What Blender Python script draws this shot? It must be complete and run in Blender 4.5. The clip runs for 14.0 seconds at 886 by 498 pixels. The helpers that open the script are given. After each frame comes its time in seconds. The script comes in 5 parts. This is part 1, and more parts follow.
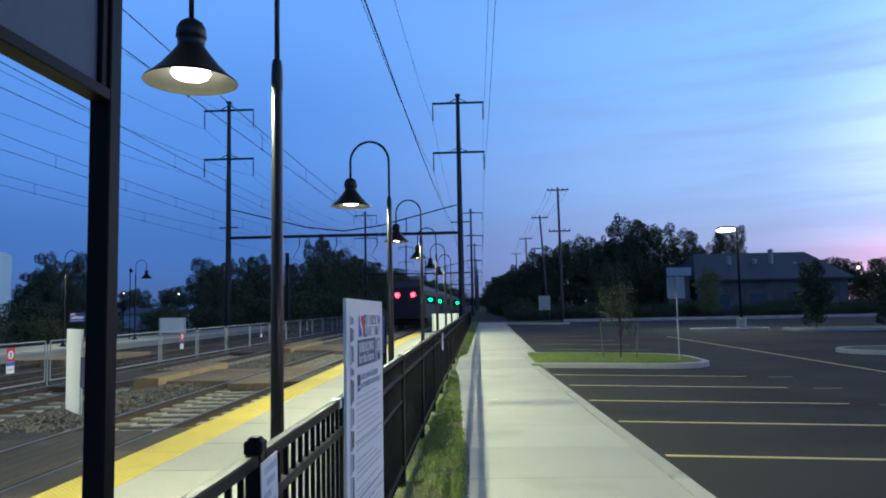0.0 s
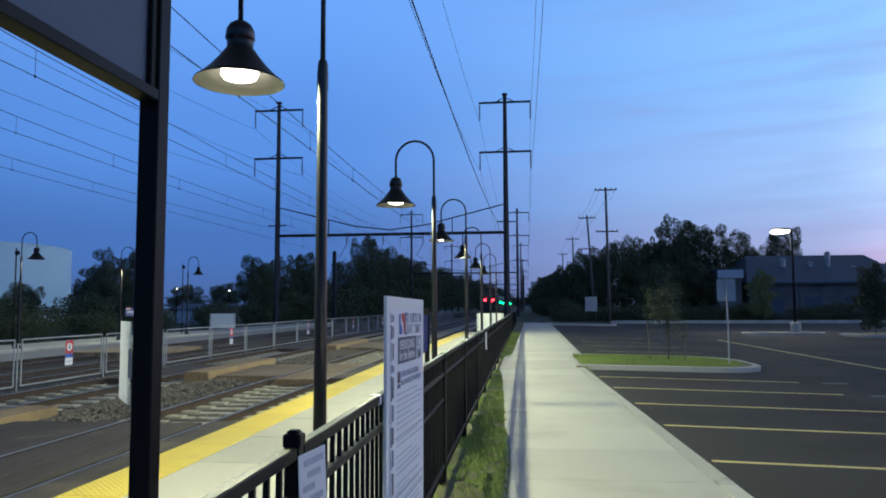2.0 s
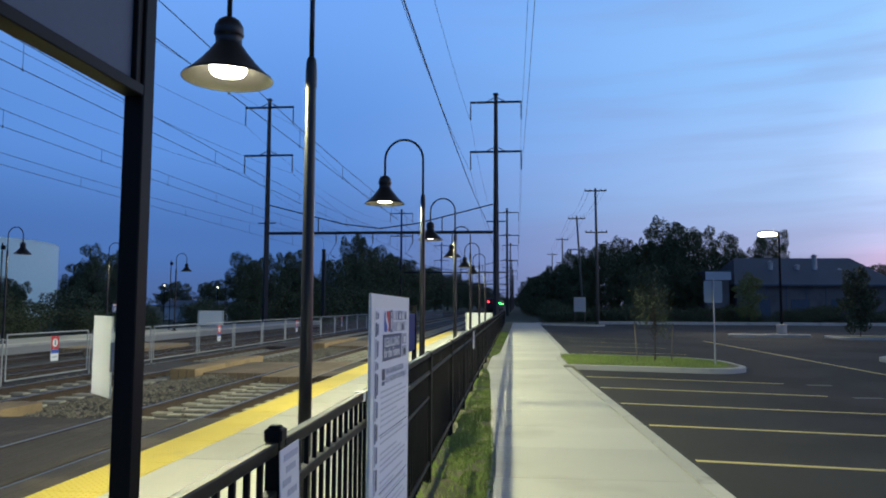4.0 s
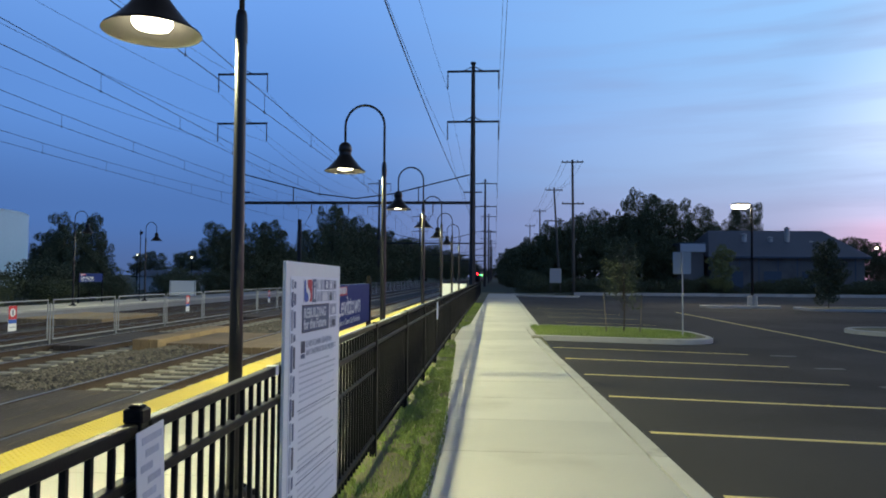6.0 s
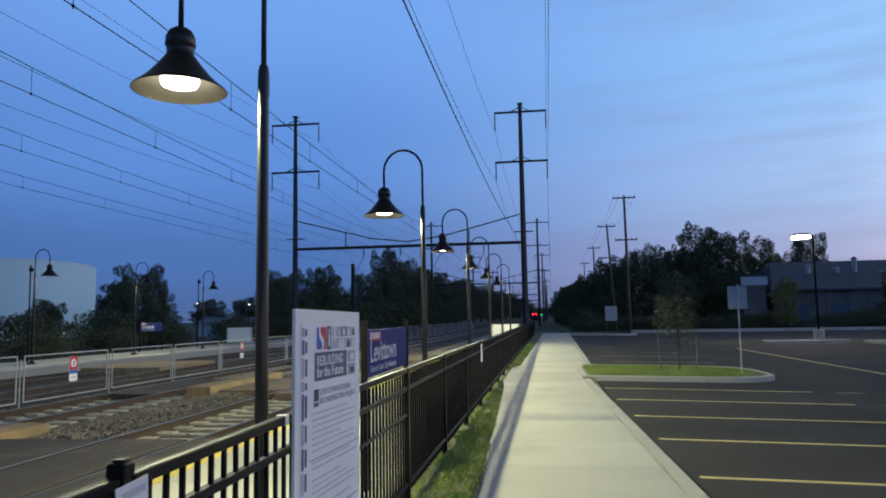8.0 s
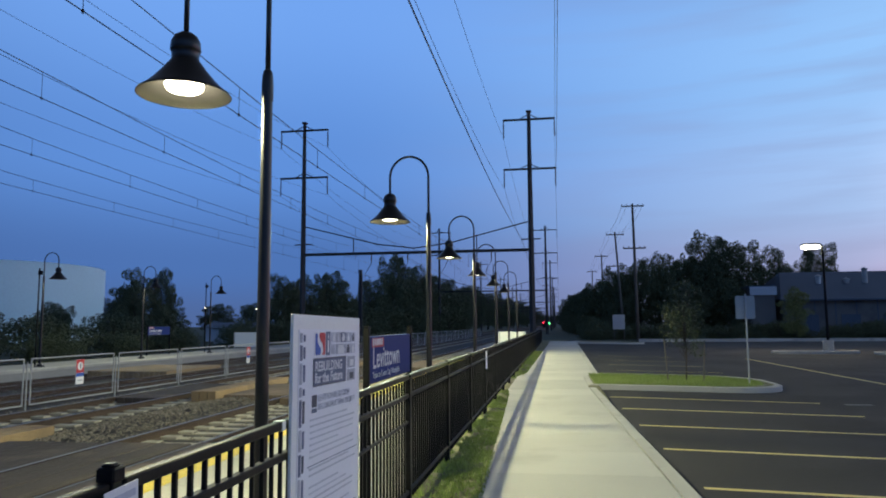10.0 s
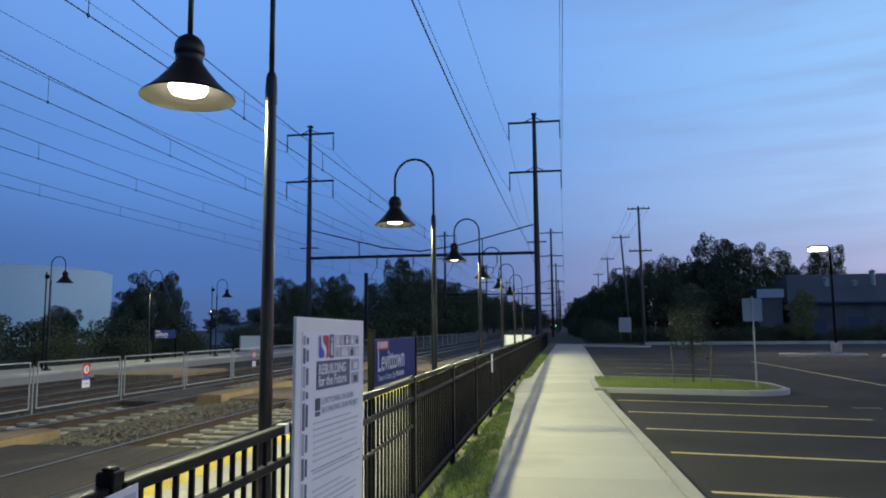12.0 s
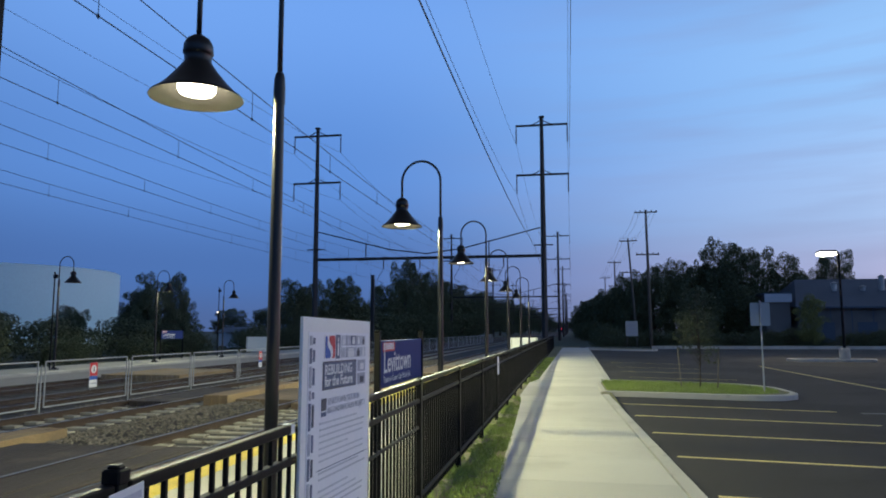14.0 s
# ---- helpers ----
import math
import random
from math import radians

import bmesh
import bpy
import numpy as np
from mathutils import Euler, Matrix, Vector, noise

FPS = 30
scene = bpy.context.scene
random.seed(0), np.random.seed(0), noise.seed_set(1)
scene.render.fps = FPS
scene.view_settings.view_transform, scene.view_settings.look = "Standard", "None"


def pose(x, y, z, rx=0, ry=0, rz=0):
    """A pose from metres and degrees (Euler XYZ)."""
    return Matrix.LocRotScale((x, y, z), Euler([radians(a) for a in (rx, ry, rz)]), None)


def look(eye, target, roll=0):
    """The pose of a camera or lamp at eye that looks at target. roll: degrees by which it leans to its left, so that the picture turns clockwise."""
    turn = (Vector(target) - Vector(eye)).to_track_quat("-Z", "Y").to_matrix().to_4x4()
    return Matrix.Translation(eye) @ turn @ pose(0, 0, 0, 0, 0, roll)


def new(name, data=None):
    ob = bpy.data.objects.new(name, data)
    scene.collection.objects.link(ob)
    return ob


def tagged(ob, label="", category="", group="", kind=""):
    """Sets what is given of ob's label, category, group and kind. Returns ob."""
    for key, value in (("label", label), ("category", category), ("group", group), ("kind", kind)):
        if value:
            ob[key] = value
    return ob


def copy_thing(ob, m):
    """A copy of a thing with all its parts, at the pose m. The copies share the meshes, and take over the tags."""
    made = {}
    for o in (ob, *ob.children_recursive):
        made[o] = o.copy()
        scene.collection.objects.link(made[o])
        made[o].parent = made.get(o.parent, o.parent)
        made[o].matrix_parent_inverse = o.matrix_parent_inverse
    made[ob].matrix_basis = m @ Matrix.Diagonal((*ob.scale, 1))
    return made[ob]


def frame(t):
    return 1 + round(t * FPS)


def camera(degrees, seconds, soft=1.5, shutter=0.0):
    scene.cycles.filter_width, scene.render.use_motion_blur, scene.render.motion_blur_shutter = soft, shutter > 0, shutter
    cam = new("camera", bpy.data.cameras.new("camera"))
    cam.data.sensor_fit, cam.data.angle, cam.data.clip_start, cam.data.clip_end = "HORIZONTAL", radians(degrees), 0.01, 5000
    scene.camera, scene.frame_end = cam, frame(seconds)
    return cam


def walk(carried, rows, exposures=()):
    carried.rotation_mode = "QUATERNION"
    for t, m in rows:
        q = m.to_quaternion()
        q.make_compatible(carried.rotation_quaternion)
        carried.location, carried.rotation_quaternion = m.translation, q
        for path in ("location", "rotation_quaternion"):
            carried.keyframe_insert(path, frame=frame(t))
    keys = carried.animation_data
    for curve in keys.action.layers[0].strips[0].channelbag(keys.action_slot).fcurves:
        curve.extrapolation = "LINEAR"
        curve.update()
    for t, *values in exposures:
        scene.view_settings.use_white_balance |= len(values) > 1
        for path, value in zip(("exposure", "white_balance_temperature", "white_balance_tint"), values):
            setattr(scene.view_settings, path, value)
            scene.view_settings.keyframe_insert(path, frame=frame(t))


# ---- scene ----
cam = camera(63.6, 14.0, soft=1.9)
PATH = [
    (0, (0.228, 0.16, 1.683), (0.133, 2.151, 1.843), -1.1),
    (0.5, (0.24, 0.157, 1.681), (0.123, 2.147, 1.841), -0.1),
    (1, (0.253, 0.147, 1.68), (0.091, 2.134, 1.846), -0.5),
    (1.5, (0.256, 0.152, 1.676), (0.054, 2.135, 1.843), -0.7),
    (2, (0.259, 0.151, 1.678), (0.036, 2.132, 1.838), -0.3),
    (2.5, (0.26, 0.149, 1.676), (0.034, 2.129, 1.838), -0.5),
    (5, (0.365, 0.125, 1.658), (0.215, 2.114, 1.804), 1.2),
    (5.5, (0.44, 0.257, 1.642), (0.315, 2.251, 1.739), 1.3),
    (6, (0.57, 0.408, 1.661), (0.433, 2.402, 1.738), 0.4),
    (6.5, (0.711, 0.46, 1.667), (0.587, 2.454, 1.749), 0.3),
    (7, (0.751, 0.485, 1.672), (0.58, 2.474, 1.783), -0.4),
    (7.5, (0.781, 0.473, 1.673), (0.527, 2.45, 1.842), -0.8),
    (8, (0.803, 0.473, 1.677), (0.518, 2.443, 1.869), -1.0),
    (10.5, (0.849, 0.498, 1.675), (0.536, 2.462, 1.889), -0.3),
    (11, (0.851, 0.491, 1.672), (0.531, 2.453, 1.89), -0.3),
    (11.5, (0.852, 0.503, 1.672), (0.532, 2.465, 1.893), -0.4),
    (12, (0.85, 0.525, 1.672), (0.528, 2.486, 1.892), -0.5),
    (12.5, (0.848, 0.536, 1.672), (0.53, 2.498, 1.894), -0.5),
    (13, (0.843, 0.537, 1.668), (0.52, 2.498, 1.892), -0.5),
    (13.5, (0.853, 0.525, 1.67), (0.52, 2.484, 1.896), -0.4),
    (14, (0.845, 0.535, 1.664), (0.505, 2.492, 1.891), -0.1),
]
walk(cam, [(t, look(eye, target, roll)) for t, eye, target, roll in PATH],
     exposures=[(0, 0.09, 6060, 12), (2.5, 0.08, 6300, 13), (5.2, 0.09, 6850, 13), (6.5, 0.11, 6950, 13), (8, 0.05, 6880, 14), (14, 0.05, 6850, 14)])

# ---- world and light ----
world = bpy.data.worlds.new("dusk_sky")
scene.world = world
world.use_nodes = True


def build_sky():
    nt = world.node_tree
    nt.nodes.clear()
    out = nt.nodes.new("ShaderNodeOutputWorld")
    bg = nt.nodes.new("ShaderNodeBackground")
    tc = nt.nodes.new("ShaderNodeTexCoord")
    sep = nt.nodes.new("ShaderNodeSeparateXYZ")
    nt.links.new(tc.outputs["Generated"], sep.inputs[0])

    def ramp(stops):
        r = nt.nodes.new("ShaderNodeValToRGB")
        r.color_ramp.interpolation = "EASE"
        els = r.color_ramp.elements
        while len(els) < len(stops):
            els.new(0.5)
        for e, (p, c) in zip(els, stops):
            e.position, e.color = p, (*c, 1)
        return r
    # away from the sunset and towards it, from the horizon up
    cool = ramp([(0.0, (0.070, 0.135, 0.33)), (0.08, (0.066, 0.17, 0.46)), (0.22, (0.102, 0.275, 0.71)), (0.42, (0.15, 0.37, 0.88)), (0.58, (0.075, 0.12, 0.24)), (0.72, (0.06, 0.075, 0.11)), (1.0, (0.045, 0.055, 0.075))])
    warm = ramp([(0.0, (0.33, 0.33, 0.50)), (0.03, (0.38, 0.41, 0.61)), (0.07, (0.45, 0.50, 0.74)), (0.15, (0.43, 0.64, 0.97)), (0.32, (0.33, 0.64, 1.05)), (0.55, (0.13, 0.22, 0.40)), (0.72, (0.07, 0.085, 0.12)), (1.0, (0.045, 0.055, 0.075))])
    glow = ramp([(0.0, (2.2, 0.42, 0.42)), (0.055, (1.7, 0.52, 0.62)), (0.082, (0.80, 0.62, 0.82)), (0.105, (0.55, 0.60, 0.82)), (0.17, (1.0, 1.05, 1.12)), (0.45, (0.5, 0.52, 0.6)), (0.8, (0.0, 0.0, 0.0))])
    for r in (cool, warm, glow):
        nt.links.new(sep.outputs["Z"], r.inputs[0])
    dot = nt.nodes.new("ShaderNodeVectorMath")
    dot.operation = "DOT_PRODUCT"
    dot.inputs[1].default_value = (math.sin(radians(62)), math.cos(radians(62)), 0)
    nt.links.new(tc.outputs["Generated"], dot.inputs[0])
    rng = nt.nodes.new("ShaderNodeMapRange")
    rng.interpolation_type = "SMOOTHSTEP"
    rng.inputs["From Min"].default_value, rng.inputs["From Max"].default_value = 0.14, 1.04
    nt.links.new(dot.outputs["Value"], rng.inputs["Value"])
    mix = nt.nodes.new("ShaderNodeMix")
    mix.data_type = "RGBA"
    nt.links.new(rng.outputs["Result"], mix.inputs["Factor"])
    nt.links.new(cool.outputs[0], mix.inputs["A"])
    nt.links.new(warm.outputs[0], mix.inputs["B"])
    near = nt.nodes.new("ShaderNodeMapRange")
    near.interpolation_type = "SMOOTHSTEP"
    near.inputs["From Min"].default_value, near.inputs["From Max"].default_value = 0.74, 1.0
    nt.links.new(dot.outputs["Value"], near.inputs["Value"])
    summed = nt.nodes.new("ShaderNodeMix")
    summed.data_type, summed.blend_type = "RGBA", "ADD"
    summed.clamp_result = False
    nt.links.new(near.outputs["Result"], summed.inputs["Factor"])
    nt.links.new(mix.outputs["Result"], summed.inputs["A"])
    nt.links.new(glow.outputs[0], summed.inputs["B"])
    # thin level cloud streaks low in the sky
    mp = nt.nodes.new("ShaderNodeMapping")
    mp.inputs["Scale"].default_value = (1.5, 1.5, 16)
    nz = nt.nodes.new("ShaderNodeTexNoise")
    nz.inputs["Scale"].default_value, nz.inputs["Detail"].default_value = 2.2, 5
    nt.links.new(tc.outputs["Generated"], mp.inputs["Vector"])
    nt.links.new(mp.outputs[0], nz.inputs["Vector"])
    cl = nt.nodes.new("ShaderNodeMapRange")
    cl.inputs["From Min"].default_value, cl.inputs["From Max"].default_value = 0.45, 0.75
    cl.inputs["To Max"].default_value = 0.5
    nt.links.new(nz.outputs["Fac"], cl.inputs["Value"])
    mix2 = nt.nodes.new("ShaderNodeMix")
    mix2.data_type = "RGBA"
    mix2.inputs["B"].default_value = (0.24, 0.27, 0.46, 1)
    low_west = nt.nodes.new("ShaderNodeMath")
    low_west.operation = "MULTIPLY"
    nt.links.new(cl.outputs["Result"], low_west.inputs[0])
    nt.links.new(rng.outputs["Result"], low_west.inputs[1])
    nt.links.new(low_west.outputs[0], mix2.inputs["Factor"])
    nt.links.new(summed.outputs["Result"], mix2.inputs["A"])
    nt.links.new(mix2.outputs["Result"], bg.inputs["Color"])
    away = nt.nodes.new("ShaderNodeMapRange")
    away.interpolation_type = "SMOOTHSTEP"
    away.inputs["From Min"].default_value, away.inputs["From Max"].default_value = -0.8, 0.0
    away.inputs["To Min"].default_value, away.inputs["To Max"].default_value = 0.6 * SKY, SKY
    nt.links.new(dot.outputs["Value"], away.inputs["Value"])
    nt.links.new(away.outputs["Result"], bg.inputs["Strength"])
    nt.links.new(bg.outputs[0], out.inputs[0])


SKY = 1.0
LAMP_WATTS = 720
LAMP_COLOUR = (0.95, 1.0, 0.60)
build_sky()

# ---- materials ----


def material(name, colour, rough=0.6, metal=0.0, spread=0.25, scale=6.0, fine=60.0, bump=0.15, tint=None, emit=None, spec=0.5, island=False, wear=None):
    m = bpy.data.materials.new(name)
    m.use_nodes = True
    nt = m.node_tree
    b = nt.nodes["Principled BSDF"]
    b.inputs["Roughness"].default_value, b.inputs["Metallic"].default_value = rough, metal
    b.inputs["Specular IOR Level"].default_value = spec
    tc = nt.nodes.new("ShaderNodeTexCoord")
    big, small = nt.nodes.new("ShaderNodeTexNoise"), nt.nodes.new("ShaderNodeTexNoise")
    big.inputs["Scale"].default_value, big.inputs["Detail"].default_value = scale * 0.25, 4
    small.inputs["Scale"].default_value, small.inputs["Detail"].default_value = fine, 3
    for n in (big, small):
        nt.links.new(tc.outputs["Object"], n.inputs["Vector"])
    add = nt.nodes.new("ShaderNodeMath")
    add.operation = "ADD"
    nt.links.new(big.outputs["Fac"], add.inputs[0])
    nt.links.new(small.outputs["Fac"], add.inputs[1])
    r = nt.nodes.new("ShaderNodeMapRange")
    r.inputs["From Min"].default_value, r.inputs["From Max"].default_value = 0.6, 1.4
    nt.links.new(add.outputs[0], r.inputs["Value"])
    mx = nt.nodes.new("ShaderNodeMix")
    mx.data_type = "RGBA"
    lo = [c * (1 - spread) for c in colour]
    hi = [min(1, c * (1 + spread)) for c in (tint or colour)]
    mx.inputs["A"].default_value, mx.inputs["B"].default_value = (*lo, 1), (*hi, 1)
    nt.links.new(r.outputs[0], mx.inputs["Factor"])
    last = mx.outputs["Result"]
    hsv = nt.nodes.new("ShaderNodeHueSaturation")
    info = nt.nodes.new("ShaderNodeNewGeometry" if island else "ShaderNodeObjectInfo")
    vr = nt.nodes.new("ShaderNodeMapRange")
    vr.inputs["To Min"].default_value, vr.inputs["To Max"].default_value = (0.7, 1.3) if island else (0.93, 1.07)
    nt.links.new(info.outputs["Random Per Island" if island else "Random"], vr.inputs["Value"])
    nt.links.new(vr.outputs[0], hsv.inputs["Value"])
    nt.links.new(last, hsv.inputs["Color"])
    last = hsv.outputs[0]
    if wear:
        wn = nt.nodes.new("ShaderNodeTexNoise")
        wn.inputs["Scale"].default_value, wn.inputs["Detail"].default_value = wear[1], 6
        nt.links.new(tc.outputs["Object"], wn.inputs["Vector"])
        wr = nt.nodes.new("ShaderNodeMapRange")
        wr.inputs["From Min"].default_value, wr.inputs["From Max"].default_value, wr.inputs["To Max"].default_value = wear[2], wear[2] + 0.12, wear[3]
        nt.links.new(wn.outputs["Fac"], wr.inputs["Value"])
        wm = nt.nodes.new("ShaderNodeMix")
        wm.data_type = "RGBA"
        wm.inputs["B"].default_value = (*wear[0], 1)
        nt.links.new(wr.outputs[0], wm.inputs["Factor"])
        nt.links.new(last, wm.inputs["A"])
        last = wm.outputs["Result"]
    nt.links.new(last, b.inputs["Base Color"])
    if bump:
        bp = nt.nodes.new("ShaderNodeBump")
        bp.inputs["Strength"].default_value, bp.inputs["Distance"].default_value = bump, 0.02
        nt.links.new(small.outputs["Fac"], bp.inputs["Height"])
        nt.links.new(bp.outputs[0], b.inputs["Normal"])
    if emit:
        b.inputs["Emission Color"].default_value, b.inputs["Emission Strength"].default_value = (*emit[0], 1), emit[1]
    return m


M = dict(
    black_steel=material("black_powder_coated_steel", (0.0065, 0.0065, 0.007), 0.5, 0.0, 0.2, 3, 90, 0.04, spec=0.15),
    bronze_steel=material("dark_bronze_paint", (0.0085, 0.008, 0.008), 0.36, 0.0, 0.2, 3, 90, 0.05),
    tower_steel=material("weathered_tower_steel", (0.035, 0.034, 0.036), 0.75, 0.0, 0.35, 2, 12, 0.2),
    galvanised=material("galvanised_steel", (0.42, 0.43, 0.43), 0.5, 0.25, 0.2, 6, 70, 0.05),
    walk=material("broomed_concrete", (0.56, 0.54, 0.48), 0.85, 0, 0.10, 2.2, 110, 0.25, wear=((0.40, 0.38, 0.33), 0.8, 0.56, 0.45)),
    kerb=material("kerb_concrete", (0.55, 0.53, 0.47), 0.85, 0, 0.14, 3, 80, 0.3, wear=((0.28, 0.26, 0.23), 2.5, 0.58, 0.6)),
    platform=material("platform_concrete", (0.43, 0.41, 0.36), 0.85, 0, 0.12, 2, 90, 0.25, wear=((0.36, 0.34, 0.30), 0.7, 0.55, 0.4)),
    plat_wall=material("platform_face_concrete", (0.34, 0.33, 0.31), 0.9, 0, 0.2, 2, 40, 0.3),
    yellow=material("yellow_tactile_paving", (0.64, 0.48, 0.07), 0.6, 0, 0.10, 3, 120, 0.1, wear=((0.45, 0.31, 0.08), 1.6, 0.6, 0.5)),
    asphalt=material("asphalt", (0.070, 0.066, 0.062), 0.9, 0, 0.3, 1.0, 150, 0.5, wear=((0.05, 0.046, 0.043), 0.22, 0.5, 0.7), spec=0.15),
    line=material("yellow_road_paint", (0.78, 0.62, 0.22), 0.7, 0, 0.12, 5, 60, 0.1, wear=((0.20, 0.17, 0.11), 6, 0.66, 0.6)),
    patch=material("grey_patch", (0.16, 0.155, 0.145), 0.9, 0, 0.2, 3, 40, 0.2),
    soil=material("grass_soil", (0.13, 0.15, 0.055), 0.95, 0, 0.35, 5, 60, 0.6, tint=(0.21, 0.185, 0.10)),
    blade=material("grass_blade", (0.19, 0.30, 0.055), 0.7, 0, 0.3, 2, 20, 0, tint=(0.29, 0.36, 0.09), island=True),
    field=material("rough_grass", (0.05, 0.06, 0.025), 0.95, 0, 0.4, 0.6, 8, 0.5),
    ballast=material("ballast_stone", (0.185, 0.16, 0.13), 0.9, 0, 0.35, 4, 40, 0.5, island=True),
    ballast_bed=material("dirty_ballast", (0.045, 0.040, 0.036), 0.95, 0, 0.4, 3, 28, 0.9),
    tie=material("concrete_tie", (0.38, 0.35, 0.29), 0.85, 0, 0.2, 6, 60, 0.3, wear=((0.16, 0.12, 0.09), 2.2, 0.52, 0.5)),
    rust=material("rusty_rail_web", (0.062, 0.039, 0.029), 0.85, 0.1, 0.3, 5, 60, 0.3),
    shine=material("polished_rail_head", (0.17, 0.168, 0.17), 0.42, 0.9, 0.15, 5, 60, 0.02),
    plank=material("timber_plank", (0.31, 0.21, 0.11), 0.8, 0, 0.3, 4, 40, 0.4, wear=((0.19, 0.13, 0.08), 1.2, 0.52, 0.7)),
    mid_plank=material("brown_crossing_timber", (0.19, 0.135, 0.088), 0.85, 0, 0.35, 3, 40, 0.4, wear=((0.12, 0.085, 0.06), 1.1, 0.54, 0.6)),
    # crossing timber; also lends its dark colour as shade to the far ties
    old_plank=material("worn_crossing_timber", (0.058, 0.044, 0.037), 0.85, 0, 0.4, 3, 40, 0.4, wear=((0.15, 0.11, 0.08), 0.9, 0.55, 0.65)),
    white=material("white_painted_board", (0.84, 0.84, 0.82), 0.5, 0, 0.05, 2, 50, 0.03),
    paper=material("white_paper", (0.80, 0.80, 0.80), 0.7, 0, 0.04, 3, 40, 0.05),
    poster=material("printed_poster_sheet", (0.80, 0.81, 0.85), 0.45, 0, 0.04, 2, 40, 0.02),
    ink=material("black_print", (0.05, 0.055, 0.08), 0.5, 0, 0.15, 4, 40, 0),
    ink_grey=material("grey_print", (0.42, 0.44, 0.50), 0.5, 0, 0.15, 4, 40, 0),
    ink_mid=material("mid_grey_print", (0.48, 0.50, 0.56), 0.5, 0, 0.15, 4, 40, 0),
    ink_pale=material("faint_grey_print", (0.56, 0.58, 0.63), 0.5, 0, 0.15, 4, 40, 0),
    ink_blue=material("slate_blue_print", (0.10, 0.13, 0.21), 0.5, 0, 0.15, 4, 40, 0),
    ink_red=material("red_print", (0.55, 0.03, 0.04), 0.5, 0, 0.1, 4, 40, 0),
    sign_blue=material("blue_sign_enamel", (0.008, 0.028, 0.17), 0.6, 0, 0.12, 2, 30, 0.02, spec=0.2),
    band_blue=material("blue_sign_band", (0.02, 0.10, 0.45), 0.5, 0, 0.1, 2, 30, 0.0),
    sign_white=material("white_lettering", (0.8, 0.8, 0.8), 0.5, 0, 0.03, 2, 30, 0),
    panel=material("grey_sign_back", (0.07, 0.10, 0.15), 0.6, 0.1, 0.10, 0.8, 30, 0.02),
    alu=material("aluminium_sign_back", (0.44, 0.45, 0.44), 0.5, 0.3, 0.10, 3, 30, 0.03),
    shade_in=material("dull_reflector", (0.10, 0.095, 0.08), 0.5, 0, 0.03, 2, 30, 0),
    bulb=material("lit_lamp_lens", (0.9, 0.9, 0.8), 0.3, 0, 0.02, 2, 30, 0, emit=((1.0, 0.97, 0.80), 9)),
    far_bulb=material("far_lamp_lens", (0.5, 0.5, 0.5), 0.3, 0, 0.02, 2, 30, 0, emit=((1.0, 0.95, 0.8), 0.6)),
    led=material("lit_led_panel", (0.9, 0.9, 0.8), 0.3, 0, 0.02, 2, 30, 0, emit=((1.0, 0.93, 0.62), 12)),
    house_light=material("porch_light", (0.9, 0.9, 0.8), 0.3, 0, 0.02, 2, 30, 0, emit=((1.0, 0.9, 0.65), 4)),
    red_light=material("red_marker_lamp", (0.5, 0.02, 0.02), 0.3, 0, 0.02, 2, 30, 0, emit=((1.0, 0.010, 0.016), 34)),
    green_light=material("green_indicator_lamp", (0.02, 0.4, 0.2), 0.3, 0, 0.02, 2, 30, 0, emit=((0.006, 1.0, 0.16), 22)),
    amber_light=material("amber_indicator_lamp", (0.5, 0.2, 0.02), 0.3, 0, 0.02, 2, 30, 0, emit=((1.0, 0.3, 0.03), 9)),
    stainless=material("stainless_car_side", (0.10, 0.105, 0.115), 0.6, 0.3, 0.15, 1, 30, 0.05),
    car_front=material("dark_car_end", (0.016, 0.016, 0.019), 0.5, 0, 0.2, 1, 30, 0.05),
    glass=material("dark_window_glass", (0.015, 0.018, 0.022), 0.08, 0, 0.1, 1, 30, 0, spec=0.8),
    under=material("underframe", (0.02, 0.02, 0.02), 0.8, 0, 0.2, 1, 30, 0.1),
    bark=material("bark", (0.075, 0.06, 0.045), 0.95, 0, 0.3, 6, 30, 0.6),
    pole_wood=material("weathered_pole_wood", (0.16, 0.135, 0.11), 0.9, 0, 0.3, 4, 30, 0.4),
    leaf=material("summer_leaf", (0.105, 0.13, 0.07), 0.8, 0, 0.2, 0.5, 4, 0, tint=(0.125, 0.14, 0.085), island=True, spec=0.1),
    leaf_young=material("young_leaf", (0.085, 0.105, 0.058), 0.7, 0, 0.35, 2, 10, 0, tint=(0.105, 0.12, 0.068), island=True, spec=0.3),
    # brighter copy of the young leaf, with lamplight put into the colour
    leaf_lamplit=material("lamplit_green_leaf", (0.17, 0.20, 0.075), 0.7, 0, 0.3, 2, 10, 0, tint=(0.22, 0.24, 0.10), island=True, spec=0.2),
    tank=material("pale_blue_tank_paint", (0.68, 0.92, 0.95), 0.6, 0, 0.06, 0.1, 3, 0.02),
    wall=material("grey_cladding", (0.16, 0.15, 0.145), 0.8, 0, 0.2, 0.5, 8, 0.05, wear=((0.085, 0.08, 0.08), 0.35, 0.52, 0.6)),
    roof=material("blue_grey_metal_roof", (0.075, 0.10, 0.135), 0.6, 0.1, 0.25, 0.4, 6, 0.05),
    white_wall=material("pale_siding", (0.5, 0.55, 0.6), 0.8, 0, 0.1, 0.5, 8, 0.05),
    brick=material("brown_brick_wall", (0.13, 0.085, 0.06), 0.9, 0, 0.3, 2, 20, 0.2),
    insulator=material("dark_porcelain", (0.05, 0.035, 0.03), 0.3, 0, 0.1, 2, 30, 0),
